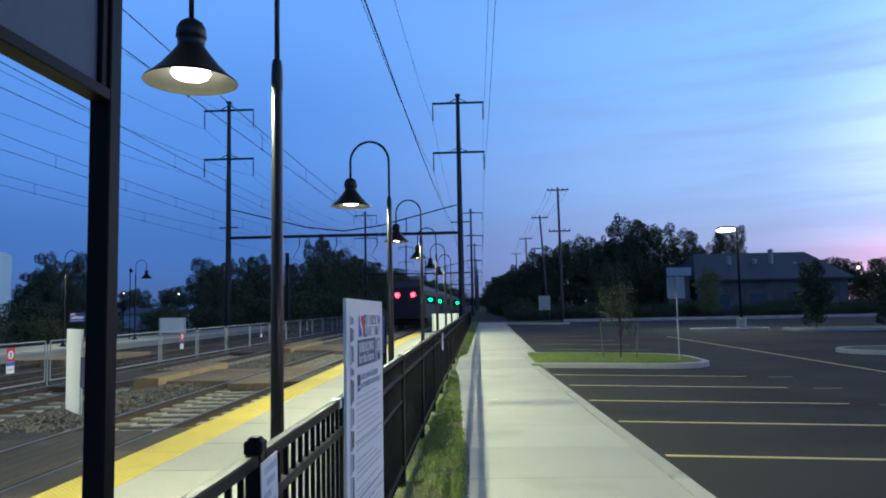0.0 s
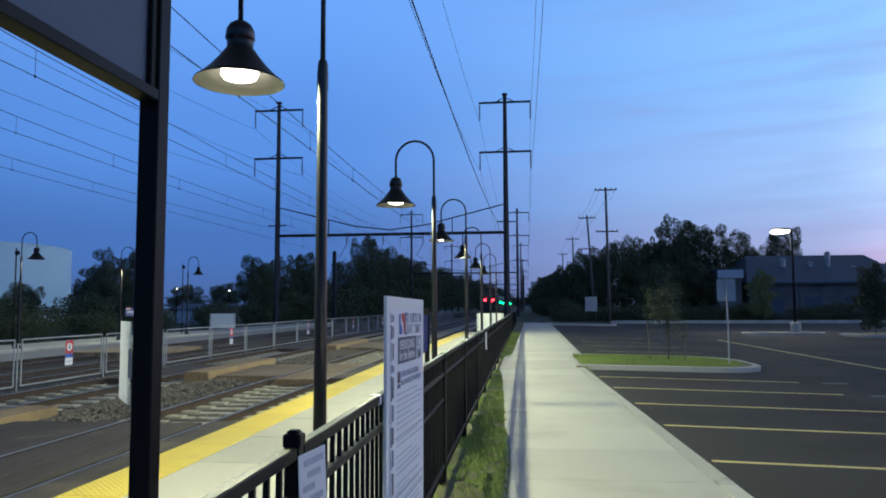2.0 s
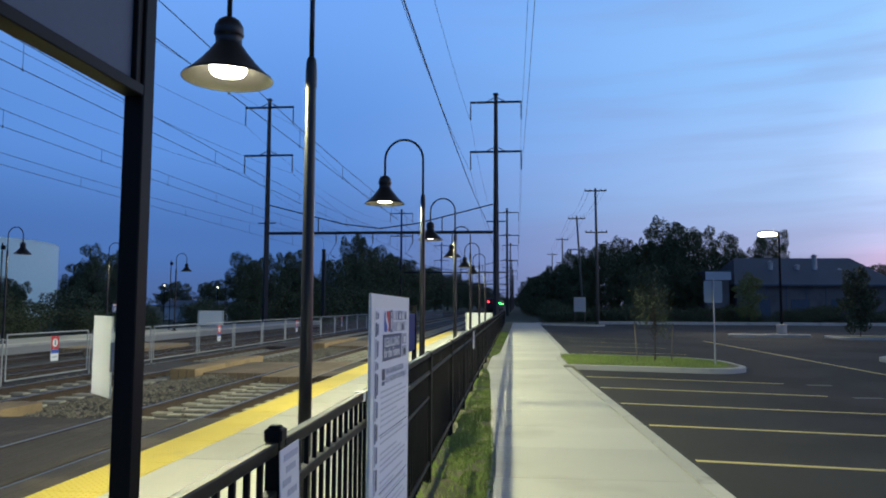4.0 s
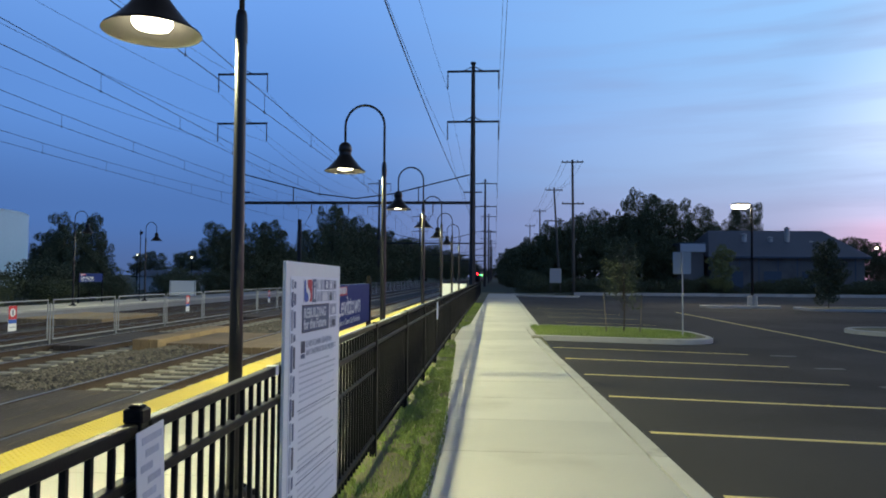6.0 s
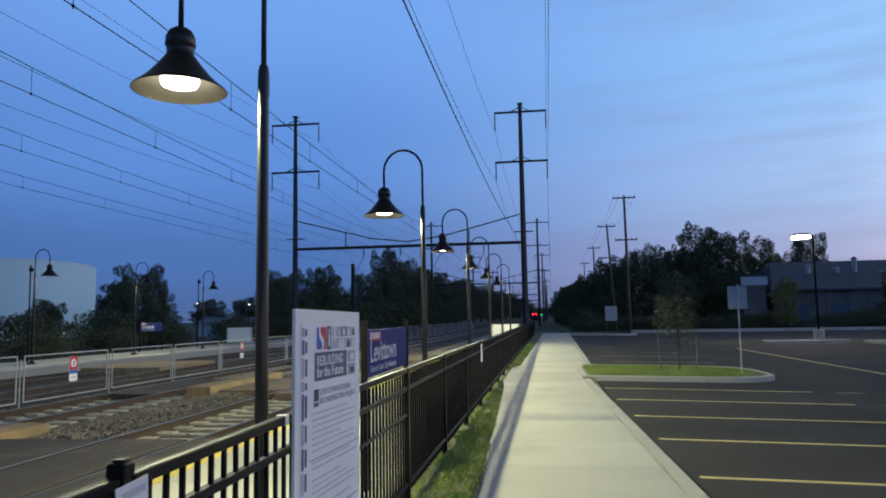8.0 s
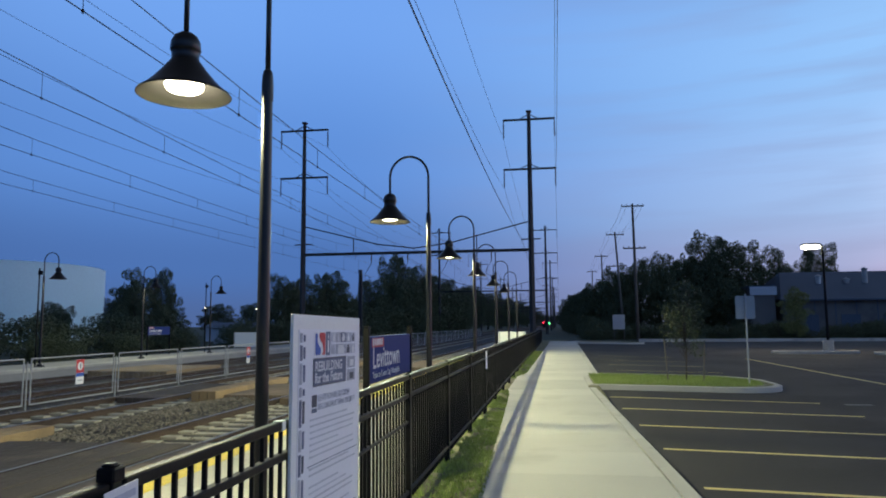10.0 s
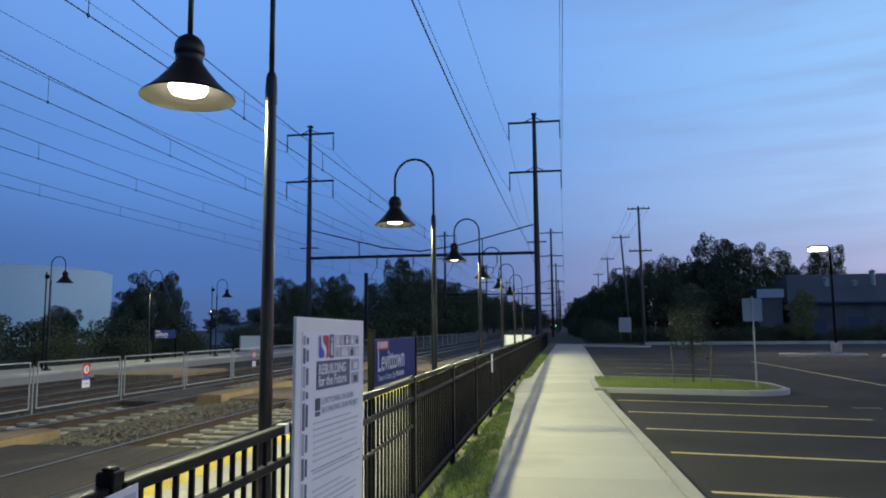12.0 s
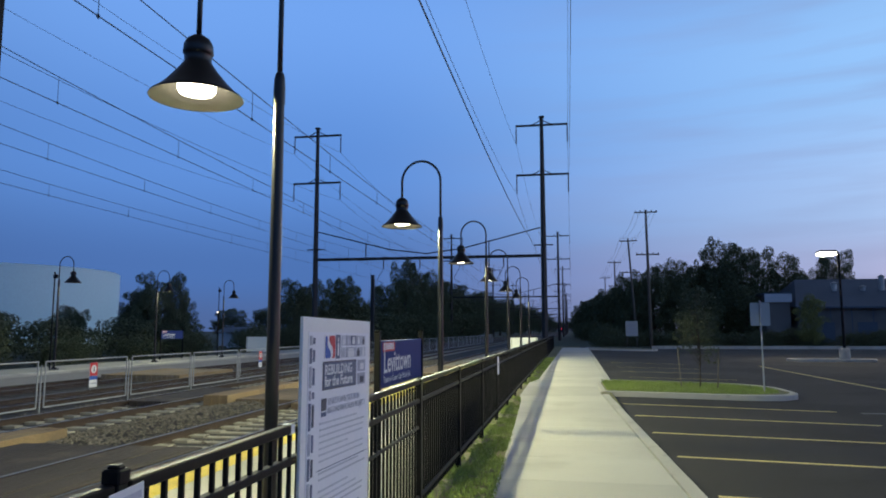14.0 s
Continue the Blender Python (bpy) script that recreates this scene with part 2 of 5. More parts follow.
    cable=material("dark_cable", (0.03, 0.03, 0.032), 0.6, 0.3, 0.1, 1, 30, 0),
    zip_tie=material("grey_tape", (0.3, 0.3, 0.3), 0.5, 0, 0.1, 2, 30, 0),
)

M["sheet"] = material("thin_white_paper", (0.85, 0.86, 0.84), 0.7, 0, 0.03, 3, 40, 0.03)
nodes = M["sheet"].node_tree.nodes
glowing, blend = nodes.new("ShaderNodeBsdfTranslucent"), nodes.new("ShaderNodeMixShader")
glowing.inputs["Color"].default_value = (0.96, 0.96, 0.94, 1)
blend.inputs[0].default_value = 0.75
M["sheet"].node_tree.links.new(nodes["Principled BSDF"].outputs[0], blend.inputs[1])
M["sheet"].node_tree.links.new(glowing.outputs[0], blend.inputs[2])
M["sheet"].node_tree.links.new(blend.outputs[0], nodes["Material Output"].inputs["Surface"])

# ---- shape helpers ----


class Form:
    """Gathers faces for one mesh."""

    def __init__(self):
        self.v, self.f = [], []

    def add(self, verts, faces):
        n = len(self.v)
        self.v += [tuple(p) for p in verts]
        self.f += [tuple(i + n for i in q) for q in faces]
        return self

    def box(self, x0, y0, z0, x1, y1, z1, c=0.0):
        if x0 > x1: x0, x1 = x1, x0
        if y0 > y1: y0, y1 = y1, y0
        if z0 > z1: z0, z1 = z1, z0
        if c <= 0:
            v = [(x, y, z) for z in (z0, z1) for x, y in ((x0, y0), (x1, y0), (x1, y1), (x0, y1))]
            return self.add(v, [(3, 2, 1, 0), (4, 5, 6, 7), (0, 1, 5, 4), (1, 2, 6, 5), (2, 3, 7, 6), (3, 0, 4, 7)])
        c = min(c, (x1 - x0) * 0.49, (y1 - y0) * 0.49, (z1 - z0) * 0.49)
        rings = []
        for z, i in ((z0, c), (z0 + c, 0), (z1 - c, 0), (z1, c)):
            a, b, d, e = x0 + i, y0 + i, x1 - i, y1 - i
            k = c
            rings += [(a + k, b, z), (d - k, b, z), (d, b + k, z), (d, e - k, z), (d - k, e, z), (a + k, e, z), (a, e - k, z), (a, b + k, z)]
        faces = [tuple(range(7, -1, -1)), tuple(range(24, 32))]
        for r in range(3):
            for i in range(8):
                j = (i + 1) % 8
                faces.append((r * 8 + i, r * 8 + j, r * 8 + 8 + j, r * 8 + 8 + i))
        return self.add(rings, faces)

    def tube(self, pts, r, n=8, closed=True):
        pts = [Vector(p) for p in pts]
        rs = r if isinstance(r, (list, tuple)) else [r] * len(pts)
        rings, side = [], None
        for i, p in enumerate(pts):
            d = (pts[min(i + 1, len(pts) - 1)] - pts[max(i - 1, 0)]).normalized()
            if side is None:
                side = d.cross(Vector((0, 0, 1)) if abs(d.z) < 0.9 else Vector((0, 1, 0))).normalized()
            side = (side - d * side.dot(d)).normalized()
            up = d.cross(side)
            rings += [p + (side * math.cos(a) + up * math.sin(a)) * rs[i] for a in (2 * math.pi * k / n for k in range(n))]
        faces = []
        for i in range(len(pts) - 1):
            for k in range(n):
                j = (k + 1) % n
                faces.append((i * n + k, i * n + j, i * n + n + j, i * n + n + k))
        if closed:
            faces += [tuple(range(n - 1, -1, -1)), tuple(range((len(pts) - 1) * n, len(pts) * n))]
        return self.add(rings, faces)

    def lathe(self, profile, n=20, at=(0, 0, 0)):
        rings = [(at[0] + r * math.cos(2 * math.pi * k / n), at[1] + r * math.sin(2 * math.pi * k / n), at[2] + z) for r, z in profile for k in range(n)]
        faces = []
        for i in range(len(profile) - 1):
            for k in range(n):
                j = (k + 1) % n
                faces.append((i * n + k, i * n + j, i * n + n + j, i * n + n + k))
        return self.add(rings, faces)

    def prism(self, outline, z0, z1):
        """outline: (x, y) or (x, y, dz) going counter-clockwise."""
        n = len(outline)
        o = [(p[0], p[1], p[2] if len(p) > 2 else 0.0) for p in outline]
        v = [(x, y, z0 + d) for x, y, d in o] + [(x, y, z1 + d) for x, y, d in o]
        f = [tuple(range(n - 1, -1, -1)), tuple(range(n, 2 * n))]
        return self.add(v, f + [(i, (i + 1) % n, n + (i + 1) % n, n + i) for i in range(n)])

    def extrude_y(self, outline, y0, y1, shift=0.0):
        n = len(outline)
        v = [(x, y0, z) for x, z in outline] + [(x + shift, y1, z) for x, z in outline]
        f = [tuple(range(n)), tuple(range(2 * n - 1, n - 1, -1))]
        return self.add(v, f + [(i, n + i, n + (i + 1) % n, (i + 1) % n) for i in range(n)])

    def mesh(self, name, mat, smooth=False):
        me = bpy.data.meshes.new(name)
        me.from_pydata(self.v, [], self.f)
        me.materials.append(mat)
        if smooth:
            me.polygons.foreach_set("use_smooth", [True] * len(me.polygons))
        me.update()
        return me


def part(name, form, mat, parent, label="", smooth=False):
    me = form if isinstance(form, bpy.types.Mesh) else form.mesh(name, mat, smooth)
    ob = new(name, me)
    ob.parent = parent
    return tagged(ob, label)


def thing(name, label, category, at=(0, 0, 0), rz=0, group="", kind=""):
    ob = new(name)
    ob.matrix_basis = pose(*at, 0, 0, rz)
    return tagged(ob, label, category, group, kind)


def solid(name, form, mat, label, category, group="", kind="", smooth=False):
    return tagged(new(name, form.mesh(name, mat, smooth)), label, category, group, kind)


def lettering(name, text, size, m, mat, parent, bold=0.0, align="LEFT"):
    cu = bpy.data.curves.new(name, "FONT")
    cu.body, cu.size, cu.extrude, cu.offset, cu.align_x, cu.resolution_u = text, size, 0.0008, bold, align, 3
    ob = bpy.data.objects.new(name, cu)
    scene.collection.objects.link(ob)
    me = bpy.data.meshes.new_from_object(ob.evaluated_get(bpy.context.evaluated_depsgraph_get()))
    bpy.data.objects.remove(ob)
    me.materials.clear()
    me.materials.append(mat)
    t = new(name, me)
    t.parent, t.matrix_basis = parent, m
    return t


# ---- plan ----
FENCE_X, LAMP_X = -0.54, -1.31
LAMP_Y = [5.58 + 7.11 * k for k in range(6)]
EDGE_X, YELLOW_X = -3.93, -3.33
NEAR_TRACK, SECOND_TRACK, THIRD_TRACK, FOURTH_TRACK = -5.65, -10.3, -14.6, -18.6
MID_FENCE = -12.5
FAR_EDGE, FAR_LAMP = -20.1, -21.2
PLATFORM_END = 47.0
TRACK_Y0, TRACK_Y1 = -30, 900


def kerb_x(y):
    """Back of the kerb beside the footpath."""
    return 2.06 - 0.028 * (y - 6.6)


def walk_left(y):
    if y < 8: return 0.10
    if y < 19: return 0.10 - 0.040 * (y - 8)
    if y < 24.2: return FENCE_X + 0.12
    return -0.20 + 0.010 * (y - 24)


def walk_right(y):
    return (kerb_x(y) if y < 20.3 else 1.68) if y < 24.6 else 2.05 + 0.012 * (y - 24.5)


def bend(y):
    """Sideways drift of the railway beyond the first gantry."""
    return 0.0045 * max(0.0, y - 75)


def lot_z(x):
    """Height of the car park surface."""
    return -0.15 - 0.021 * max(0.0, min(x, 8.5) - 2.3)


# ---- ground ----
def build_ground():
    g = Form()
    g.add([(-2500, -600, -0.62), (2500, -600, -0.62), (2500, 3500, -0.62), (-2500, 3500, -0.62)], [(0, 1, 2, 3)])
    solid("ground", g, M["field"], "dark rough grass stretching to the horizon", "ground", kind="structure")
    # car park surface, falling away from the kerb
    xs = [0.0, 2.3, 8.5, 75]
    v = [(x, y, lot_z(x)) for y in (-25, 84) for x in xs]
    v += [(x, y, -0.6) for y in (-25, 84) for x in xs]
    n = len(xs)
    f = [(i, i + 1, i + 1 + n, i + n) for i in range(n - 1)]
    f += [(i + n, i + 1 + n, i + 1 + 3 * n, i + 3 * n) for i in range(n - 1)]
    f += [(n - 1, 3 * n - 1, 4 * n - 1, 2 * n - 1), (0, n, 3 * n, 2 * n)]
    solid("parking_lot", Form().add(v, f), M["asphalt"], "dark worn asphalt car park sloping gently from the footpath", "car park", kind="structure")
    # strip of earth between platform fence and footpath
    e = Form()
    e.box(FENCE_X - 0.22, -10, -0.6, 2.0, 78, -0.035)
    solid("verge", e, M["soil"], "mossy earth strip along the platform fence", "verge", kind="structure")


build_ground()


def build_grass():
    rnd = random.Random(5)
    f = Form()

    def tuft(x, y, z, h):
        a = rnd.uniform(0, 6.28)
        w = rnd.uniform(0.003, 0.006) * (1 + h * 6)
        dx, dy = math.cos(a) * w, math.sin(a) * w
        lx, ly = rnd.uniform(-0.5, 0.5) * h, rnd.uniform(-0.5, 0.5) * h
        f.add([(x - dx, y - dy, z), (x + dx, y + dy, z), (x + lx, y + ly, z + h)], [(0, 1, 2)])
    count = 0
    while count < 34000:
        y = 1.5 + 45 * rnd.random() ** 1.7
        x = rnd.uniform(FENCE_X - 0.1, 0.12)
        if x > walk_left(y) - 0.01 or 19.4 < y < 23.6:
            continue
        bare = noise.noise(Vector((x * 1.7, y * 0.9, 3))) + 0.6 * noise.noise(Vector((x * 5, y * 4, 7)))
        if bare < -0.05 - 0.35 * (x - FENCE_X) and rnd.random() < 0.9:
            continue
        tuft(x, y, -0.036, rnd.uniform(0.02, 0.065))
        count += 1
    tagged(solid("grass", f, M["blade"], "patchy mown grass beside the platform fence", "grass", kind="stuff"))
    g = Form()
    f = g
    for _ in range(16000):
        x, y = rnd.uniform(1.9, 6.9), rnd.uniform(21.4, 25.6)
        if (x > 5.2 and math.hypot((x - 5.2) / 1.75, (y - 23.5) / 2.15) > 0.97):
            continue
        tuft(x, y, lot_z(x) + 0.13, rnd.uniform(0.03, 0.09))
    solid("island_grass", g, M["blade"], "bright green grass on the kerbed island", "grass", kind="stuff")


# ---- footpath slabs and kerbs ----
def build_walk():
    base = solid("footpath", Form().prism([(0.0, -8), (kerb_x(-8) - 0.01, -8), (kerb_x(20), 20), (1.66, 24.5), (2.0, 25.5), (2.5, 72), (0.25, 72), (-0.15, 25), (FENCE_X + 0.2, 23), (FENCE_X + 0.2, 19.5), (0.05, 8)], -0.5, -0.02), M["kerb"], "pale concrete footpath of jointed slabs beside the car park", "footpath", kind="structure")
    y = -8.0
    step = 1.53
    while y < 71:
        y1 = y + step
        g = 0.006
        a, b = y + g, y1 - g
        f = Form()
        lift = 0.001 * random.uniform(-1, 1)
        c = 0.008
        o = [(walk_left(a), a), (walk_right(a) - 0.008, a), (walk_right(b) - 0.008, b), (walk_left(b), b)]
        inn = [(o[0][0] + c, a + c), (o[1][0] - c, a + c), (o[2][0] - c, b - c), (o[3][0] + c, b - c)]
        z1 = lift
        v = [(p[0], p[1], -0.06) for p in o] + [(p[0], p[1], z1 - 0.005) for p in o] + [(p[0], p[1], z1) for p in inn]
        fc = [(i, (i + 1) % 4, 4 + (i + 1) % 4, 4 + i) for i in range(4)] + [(4 + i, 4 + (i + 1) % 4, 8 + (i + 1) % 4, 8 + i) for i in range(4)] + [(8, 9, 10, 11)]
        part("slab", f.add(v, fc), M["walk"], base)
        y = y1
    # kerb stones along the stalls
    k = thing("kerb", "pale concrete kerb between footpath and stalls", "kerb", kind="structure")
    y = -8.0
    while y < 20.0:
        y1 = min(y + 3.05, 20.04)
        a, b = kerb_x(y) + 0.012, kerb_x(y1) + 0.012
        f = Form().prism([(a, y + 0.004), (a + 0.16, y + 0.004), (b + 0.16, y1 - 0.004), (b, y1 - 0.004)], -0.5, 0.004 + random.uniform(-0.003, 0.003))
        part("kerb_stone", f, M["kerb"], k)
        y = y1
    y = 25.3
    while y < 72:
        y1 = y + 3.05
        a, b = walk_right(y), walk_right(y1)
        part("kerb_stone", Form().prism([(a, y + 0.004), (a + 0.16, y + 0.004), (b + 0.16, y1 - 0.004), (b, y1 - 0.004)], -0.5, 0.004), M["kerb"], k)
        y = y1


def rounded_island(x0, x1, y0, y1, r0, r1, inset=0.0, n=8):
    """Outline going counter-clockwise, with rounded left (r0) and right (r1) ends."""
    pts = []
    x0, x1, y0, y1 = x0 + inset, x1 - inset, y0 + inset, y1 - inset
    for cx, cy, r, a0 in ((x1 - r1, y0 + r1, r1, -90), (x1 - r1, y1 - r1, r1, 0), (x0 + r0, y1 - r0, r0, 90), (x0 + r0, y0 + r0, r0, 180)):
        for i in range(n + 1):
            a = radians(a0 + 90 * i / n)
            pts.append((cx + r * math.cos(a), cy + r * math.sin(a)))
    return pts


def kerbed_island(name, label, x0, x1, y0, y1, r0, r1, top, fill, fill_label):
    isl = thing(name, label, "traffic island", kind="structure")
    o = [(x, y, lot_z(x) + 0.15) for x, y in rounded_island(x0, x1, y0, y1, r0, r1)]
    i = [(x, y, lot_z(x) + 0.15) for x, y in rounded_island(x0, x1, y0, y1, r0, r1, 0.16)]
    n = len(o)
    v = [(x, y, -0.6) for x, y, z in o] + [(x, y, z + top - 0.02) for x, y, z in o] + [(x * 0.985 + 0.015 * (x0 + x1) / 2, y * 0.995 + 0.005 * (y0 + y1) / 2, z + top) for x, y, z in o] + [(x, y, z + top) for x, y, z in i] + [(x, y, z + top - 0.1) for x, y, z in i]
    f = [(r * n + a, r * n + (a + 1) % n, (r + 1) * n + (a + 1) % n, (r + 1) * n + a) for r in range(4) for a in range(n)]
    part("kerb_ring", Form().add(v, f), M["kerb"], isl)
    part("bed", Form().prism([(x, y, z) for x, y, z in i], -0.35, top - 0.02), fill, isl, fill_label)
    return isl


def build_lot():
    kerbed_island("island", "kerbed grass island between the parking bays", 1.685, 7.24, 21.1, 25.9, 0.06, 1.7, 0.0, M["soil"], "green turf")
    kerbed_island("island", "low kerbed island at the lamp post", 14.5, 19.6, 48.3, 50.4, 0.9, 0.9, 0.0, M["patch"], "dusty gravel")
    kerbed_island("island", "kerbed planting bed with a bushy tree", 19.9, 60, 45.0, 48.5, 0.8, 0.8, 0.0, M["soil"], "dark earth")
    kerbed_island("island", "rounded kerbed island in the open lot", 13.4, 24, 25.5, 28.6, 1.4, 1.0, 0.0, M["soil"], "dark earth")
    kerbed_island("island", "grassed island at the end of the footpath", 2.9, 9.2, 69.5, 74.2, 0.2, 2.0, 0.0, M["soil"], "dull grass")
    for i, y in enumerate([6.5 - 2.62 * 2, 6.5 - 2.62, 6.55, 9.02, 11.55, 14.02, 16.62, 19.1]):
        a = kerb_x(y) + 0.44
        x1 = 7.0
        n = 6
        v = []
        for k in range(n + 1):
            x = a + (x1 - a) * k / n
            yy = y - 0.036 * (x - a)
            v += [(x, yy - 0.055, lot_z(x) + 0.004), (x, yy + 0.055, lot_z(x) + 0.004)]
        solid("stall_line", Form().add(v, [(2 * k, 2 * k + 2, 2 * k + 3, 2 * k + 1) for k in range(n)]), M["line"], "thin yellow painted parking bay line", "road marking", "parking bay lines", "structure")
        part_y = y - 0.3
        if i > 2:
            f = Form().box(7.5, part_y - 0.12, lot_z(7.5) - 0.05, 8.1, part_y + 0.12, lot_z(7.5) + 0.004)
            solid("repair_patch", f, M["patch"], "small pale repair patch in the asphalt", "road patch", "road patches", "structure")
    f = Form()
    for y in range(6, 41, 4):
        f.add([(10.94, y, lot_z(11) + 0.004), (11.06, y, lot_z(11) + 0.004), (11.06, y + 4, lot_z(11) + 0.004), (10.94, y + 4, lot_z(11) + 0.004)], [(0, 1, 2, 3)])
    solid("lane_line", f, M["line"], "long faded yellow line across the car park", "road marking", kind="structure")
    for y in (30, 34, 38, 43):
        f = Form().add([(3.2, y - 0.05, lot_z(3.2) + 0.004), (7.2, y - 0.2, lot_z(7.2) + 0.004), (7.2, y - 0.1, lot_z(7.2) + 0.004), (3.2, y + 0.05, lot_z(3.2) + 0.004)], [(0, 1, 2, 3)])
        solid("stall_line", f, M["line"], "thin yellow painted parking bay line", "road marking", "parking bay lines", "structure")
    k = thing("kerb", "long pale kerb at the far side of the car park", "kerb", kind="structure")
    x = 9.5
    while x < 75:
        part("kerb_stone", Form().box(x + 0.005, 79.0, -0.6, x + 3.05, 79.25, lot_z(9) + 0.32, 0.02), M["kerb"], k)
        x += 3.05
    solid("far_verge", Form().box(-1.0, 79.25, -0.61, 90, 130, -0.2), M["field"], "dark unmown grass behind the car park", "verge", kind="structure")


build_walk()
build_lot()


# ---- platforms ----
def build_platform(name, edge, back, y0, y1, label, sign):
    p = thing(name, label, "platform", kind="structure")
    lo, hi = min(edge, back), max(edge, back)
    part("platform_wall", Form().box(lo + 0.03, y0, -0.605, hi - 0.03, y1, -0.06), M["plat_wall"], p, "grey concrete platform edge wall")
    inner = edge + sign * 0.60
    y = y0
    while y < y1 - 0.1:
        ye = min(y + 1.52, y1)
        a, b = sorted((inner + sign * 0.004, back))
        part("slab", Form().box(a, y + 0.005, -0.1, b, ye - 0.005, 0.0 + random.uniform(-0.0015, 0.0015), 0.008), M["platform"], p)
        y = ye
    y = y0
    while y < y1 - 0.1:
        ye = min(y + 1.22, y1)
        a, b = sorted((edge, inner - sign * 0.002))
        f = Form().box(a, y + 0.002, -0.1, b, ye - 0.002, 0.004, 0.006)
        if 3 < y < 14 and sign > 0:
            # raised blisters
            for i in range(9):
                for j in range(18):
                    cx, cy = a + 0.033 + i * 0.067, y + 0.036 + j * 0.067
                    f.add([(cx - 0.013, cy - 0.013, 0.0035), (cx + 0.013, cy - 0.013, 0.0035), (cx + 0.013, cy + 0.013, 0.0035), (cx - 0.013, cy + 0.013, 0.0035), (cx - 0.007, cy - 0.007, 0.009), (cx + 0.007, cy - 0.007, 0.009), (cx + 0.007, cy + 0.007, 0.009), (cx - 0.007, cy + 0.007, 0.009)], [(0, 1, 5, 4), (1, 2, 6, 5), (2, 3, 7, 6), (3, 0, 4, 7), (4, 5, 6, 7)])
        part("warning_tile", f, M["yellow"] if sign > 0 else M["kerb"], p, "yellow tactile tile" if sign > 0 else "pale edge slab")
        y = ye


build_platform("near_platform", EDGE_X, FENCE_X - 0.2, -12, PLATFORM_END, "pale concrete platform with a yellow warning edge", 1)
build_platform("far_platform", FAR_EDGE, -23.6, -12, 75, "far concrete platform under arched lamps", -1)


# ---- tracks ----
def build_tracks():
    bed = [(EDGE_X - 0.01, -0.61), (EDGE_X - 0.01, -0.42), (-4.6, -0.40), (-8.1, -0.36), (-11.8, -0.40), (-12.9, -0.42), (-13.3, -0.485), (-20.2, -0.485), (-20.2, -0.61)]
    solid("trackbed", Form().extrude_y(bed, TRACK_Y0, 75).extrude_y(bed, 75, TRACK_Y1, bend(TRACK_Y1)), M["ballast_bed"], "dirty grey ballast bed under four tracks", "trackbed", kind="structure")
    head = [(-0.036, 0.0), (0.036, 0.0), (0.036, -0.035), (0.010, -0.05), (0.010, -0.14), (0.07, -0.165), (-0.07, -0.165), (-0.010, -0.14), (-0.010, -0.05), (-0.036, -0.035)]
    for cx in (NEAR_TRACK, SECOND_TRACK, THIRD_TRACK, FOURTH_TRACK):
        tr = thing("track", "railway track with rusty rails on concrete ties", "railway track", group="tracks", kind="structure")
        low = -0.12 if cx < MID_FENCE else 0.0
        for s in (-1, 1):
            x = cx + s * 0.753
            section = [(x + a, low - 0.202 + b) for a, b in head[::-1]]
            crown = [(x - 0.033, low - 0.199), (x + 0.033, low - 0.199), (x + 0.033, low - 0.2025), (x - 0.033, low - 0.2025)][::-1]
            r = part("rail", Form().extrude_y(section, TRACK_Y0, 75).extrude_y(section, 75, TRACK_Y1, bend(TRACK_Y1)), M["rust"], tr, "brown rusty rail")
            part("rail_head", Form().extrude_y(crown, TRACK_Y0, 75).extrude_y(crown, 75, TRACK_Y1, bend(TRACK_Y1)), M["shine"], r, "polished rail top")
        tie = Form().box(-1.3, -0.13, -0.20, -0.42, 0.13, 0.012, 0.012).box(-0.421, -0.12, -0.20, 0.421, 0.12, -0.018, 0.012).box(0.42, -0.13, -0.20, 1.3, 0.13, 0.012, 0.012)
        tm = tie.mesh("tie", M["tie"])
        # ties past the middle fence: shade put into the colour with a darker material
        tie_shade = M["old_plank"] if cx < MID_FENCE else M["tie"]
        rest = Form()
        y = -8.0
        while y < 160:
            jitter = random.uniform(-0.02, 0.02)
            if cx > MID_FENCE and y < 62:
                t = new("tie", tm)
                t.parent, t.matrix_basis = tr, pose(cx + jitter, y, -0.345, 0, 0, random.uniform(-0.6, 0.6))
            else:
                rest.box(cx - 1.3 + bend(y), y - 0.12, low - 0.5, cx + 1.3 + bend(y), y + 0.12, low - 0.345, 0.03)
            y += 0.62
        o = part("ties", rest, tie_shade, tr)
        o["kind"] = "stuff"
    # loose stones
    rnd = random.Random(3)
    f = Form()
    for _ in range(15000):
        y = 6 + 42 * rnd.random() ** 1.6
        x = rnd.choice([rnd.uniform(-9.1, -6.7), rnd.uniform(-8.9, -7.0), rnd.uniform(-8.7, -7.2), rnd.uniform(-6.2, -4.1) if rnd.random() < 0.35 else rnd.uniform(-8.8, -7.0), rnd.uniform(-12.3, -11.2)])
        r = rnd.uniform(0.022, 0.045)
        z = -0.375 + rnd.uniform(-0.01, 0.012)
        if -8.8 < x < -7.0:
            z += 0.11 * (1 - abs(x + 7.9) / 0.9)
        p = [(x + r * rnd.uniform(-1, 1), y + r * rnd.uniform(-1, 1), z + r * 1.1)]
        p += [(x + r * math.cos(a) * rnd.uniform(0.8, 1.3), y + r * math.sin(a) * rnd.uniform(0.8, 1.3), z + r * rnd.uniform(-0.1, 0.5)) for a in (0.2, 1.5, 2.8, 4.1, 5.3)]
        f.add(p, [(0, 1, 2), (0, 2, 3), (0, 3, 4), (0, 4, 5), (0, 5, 1)])
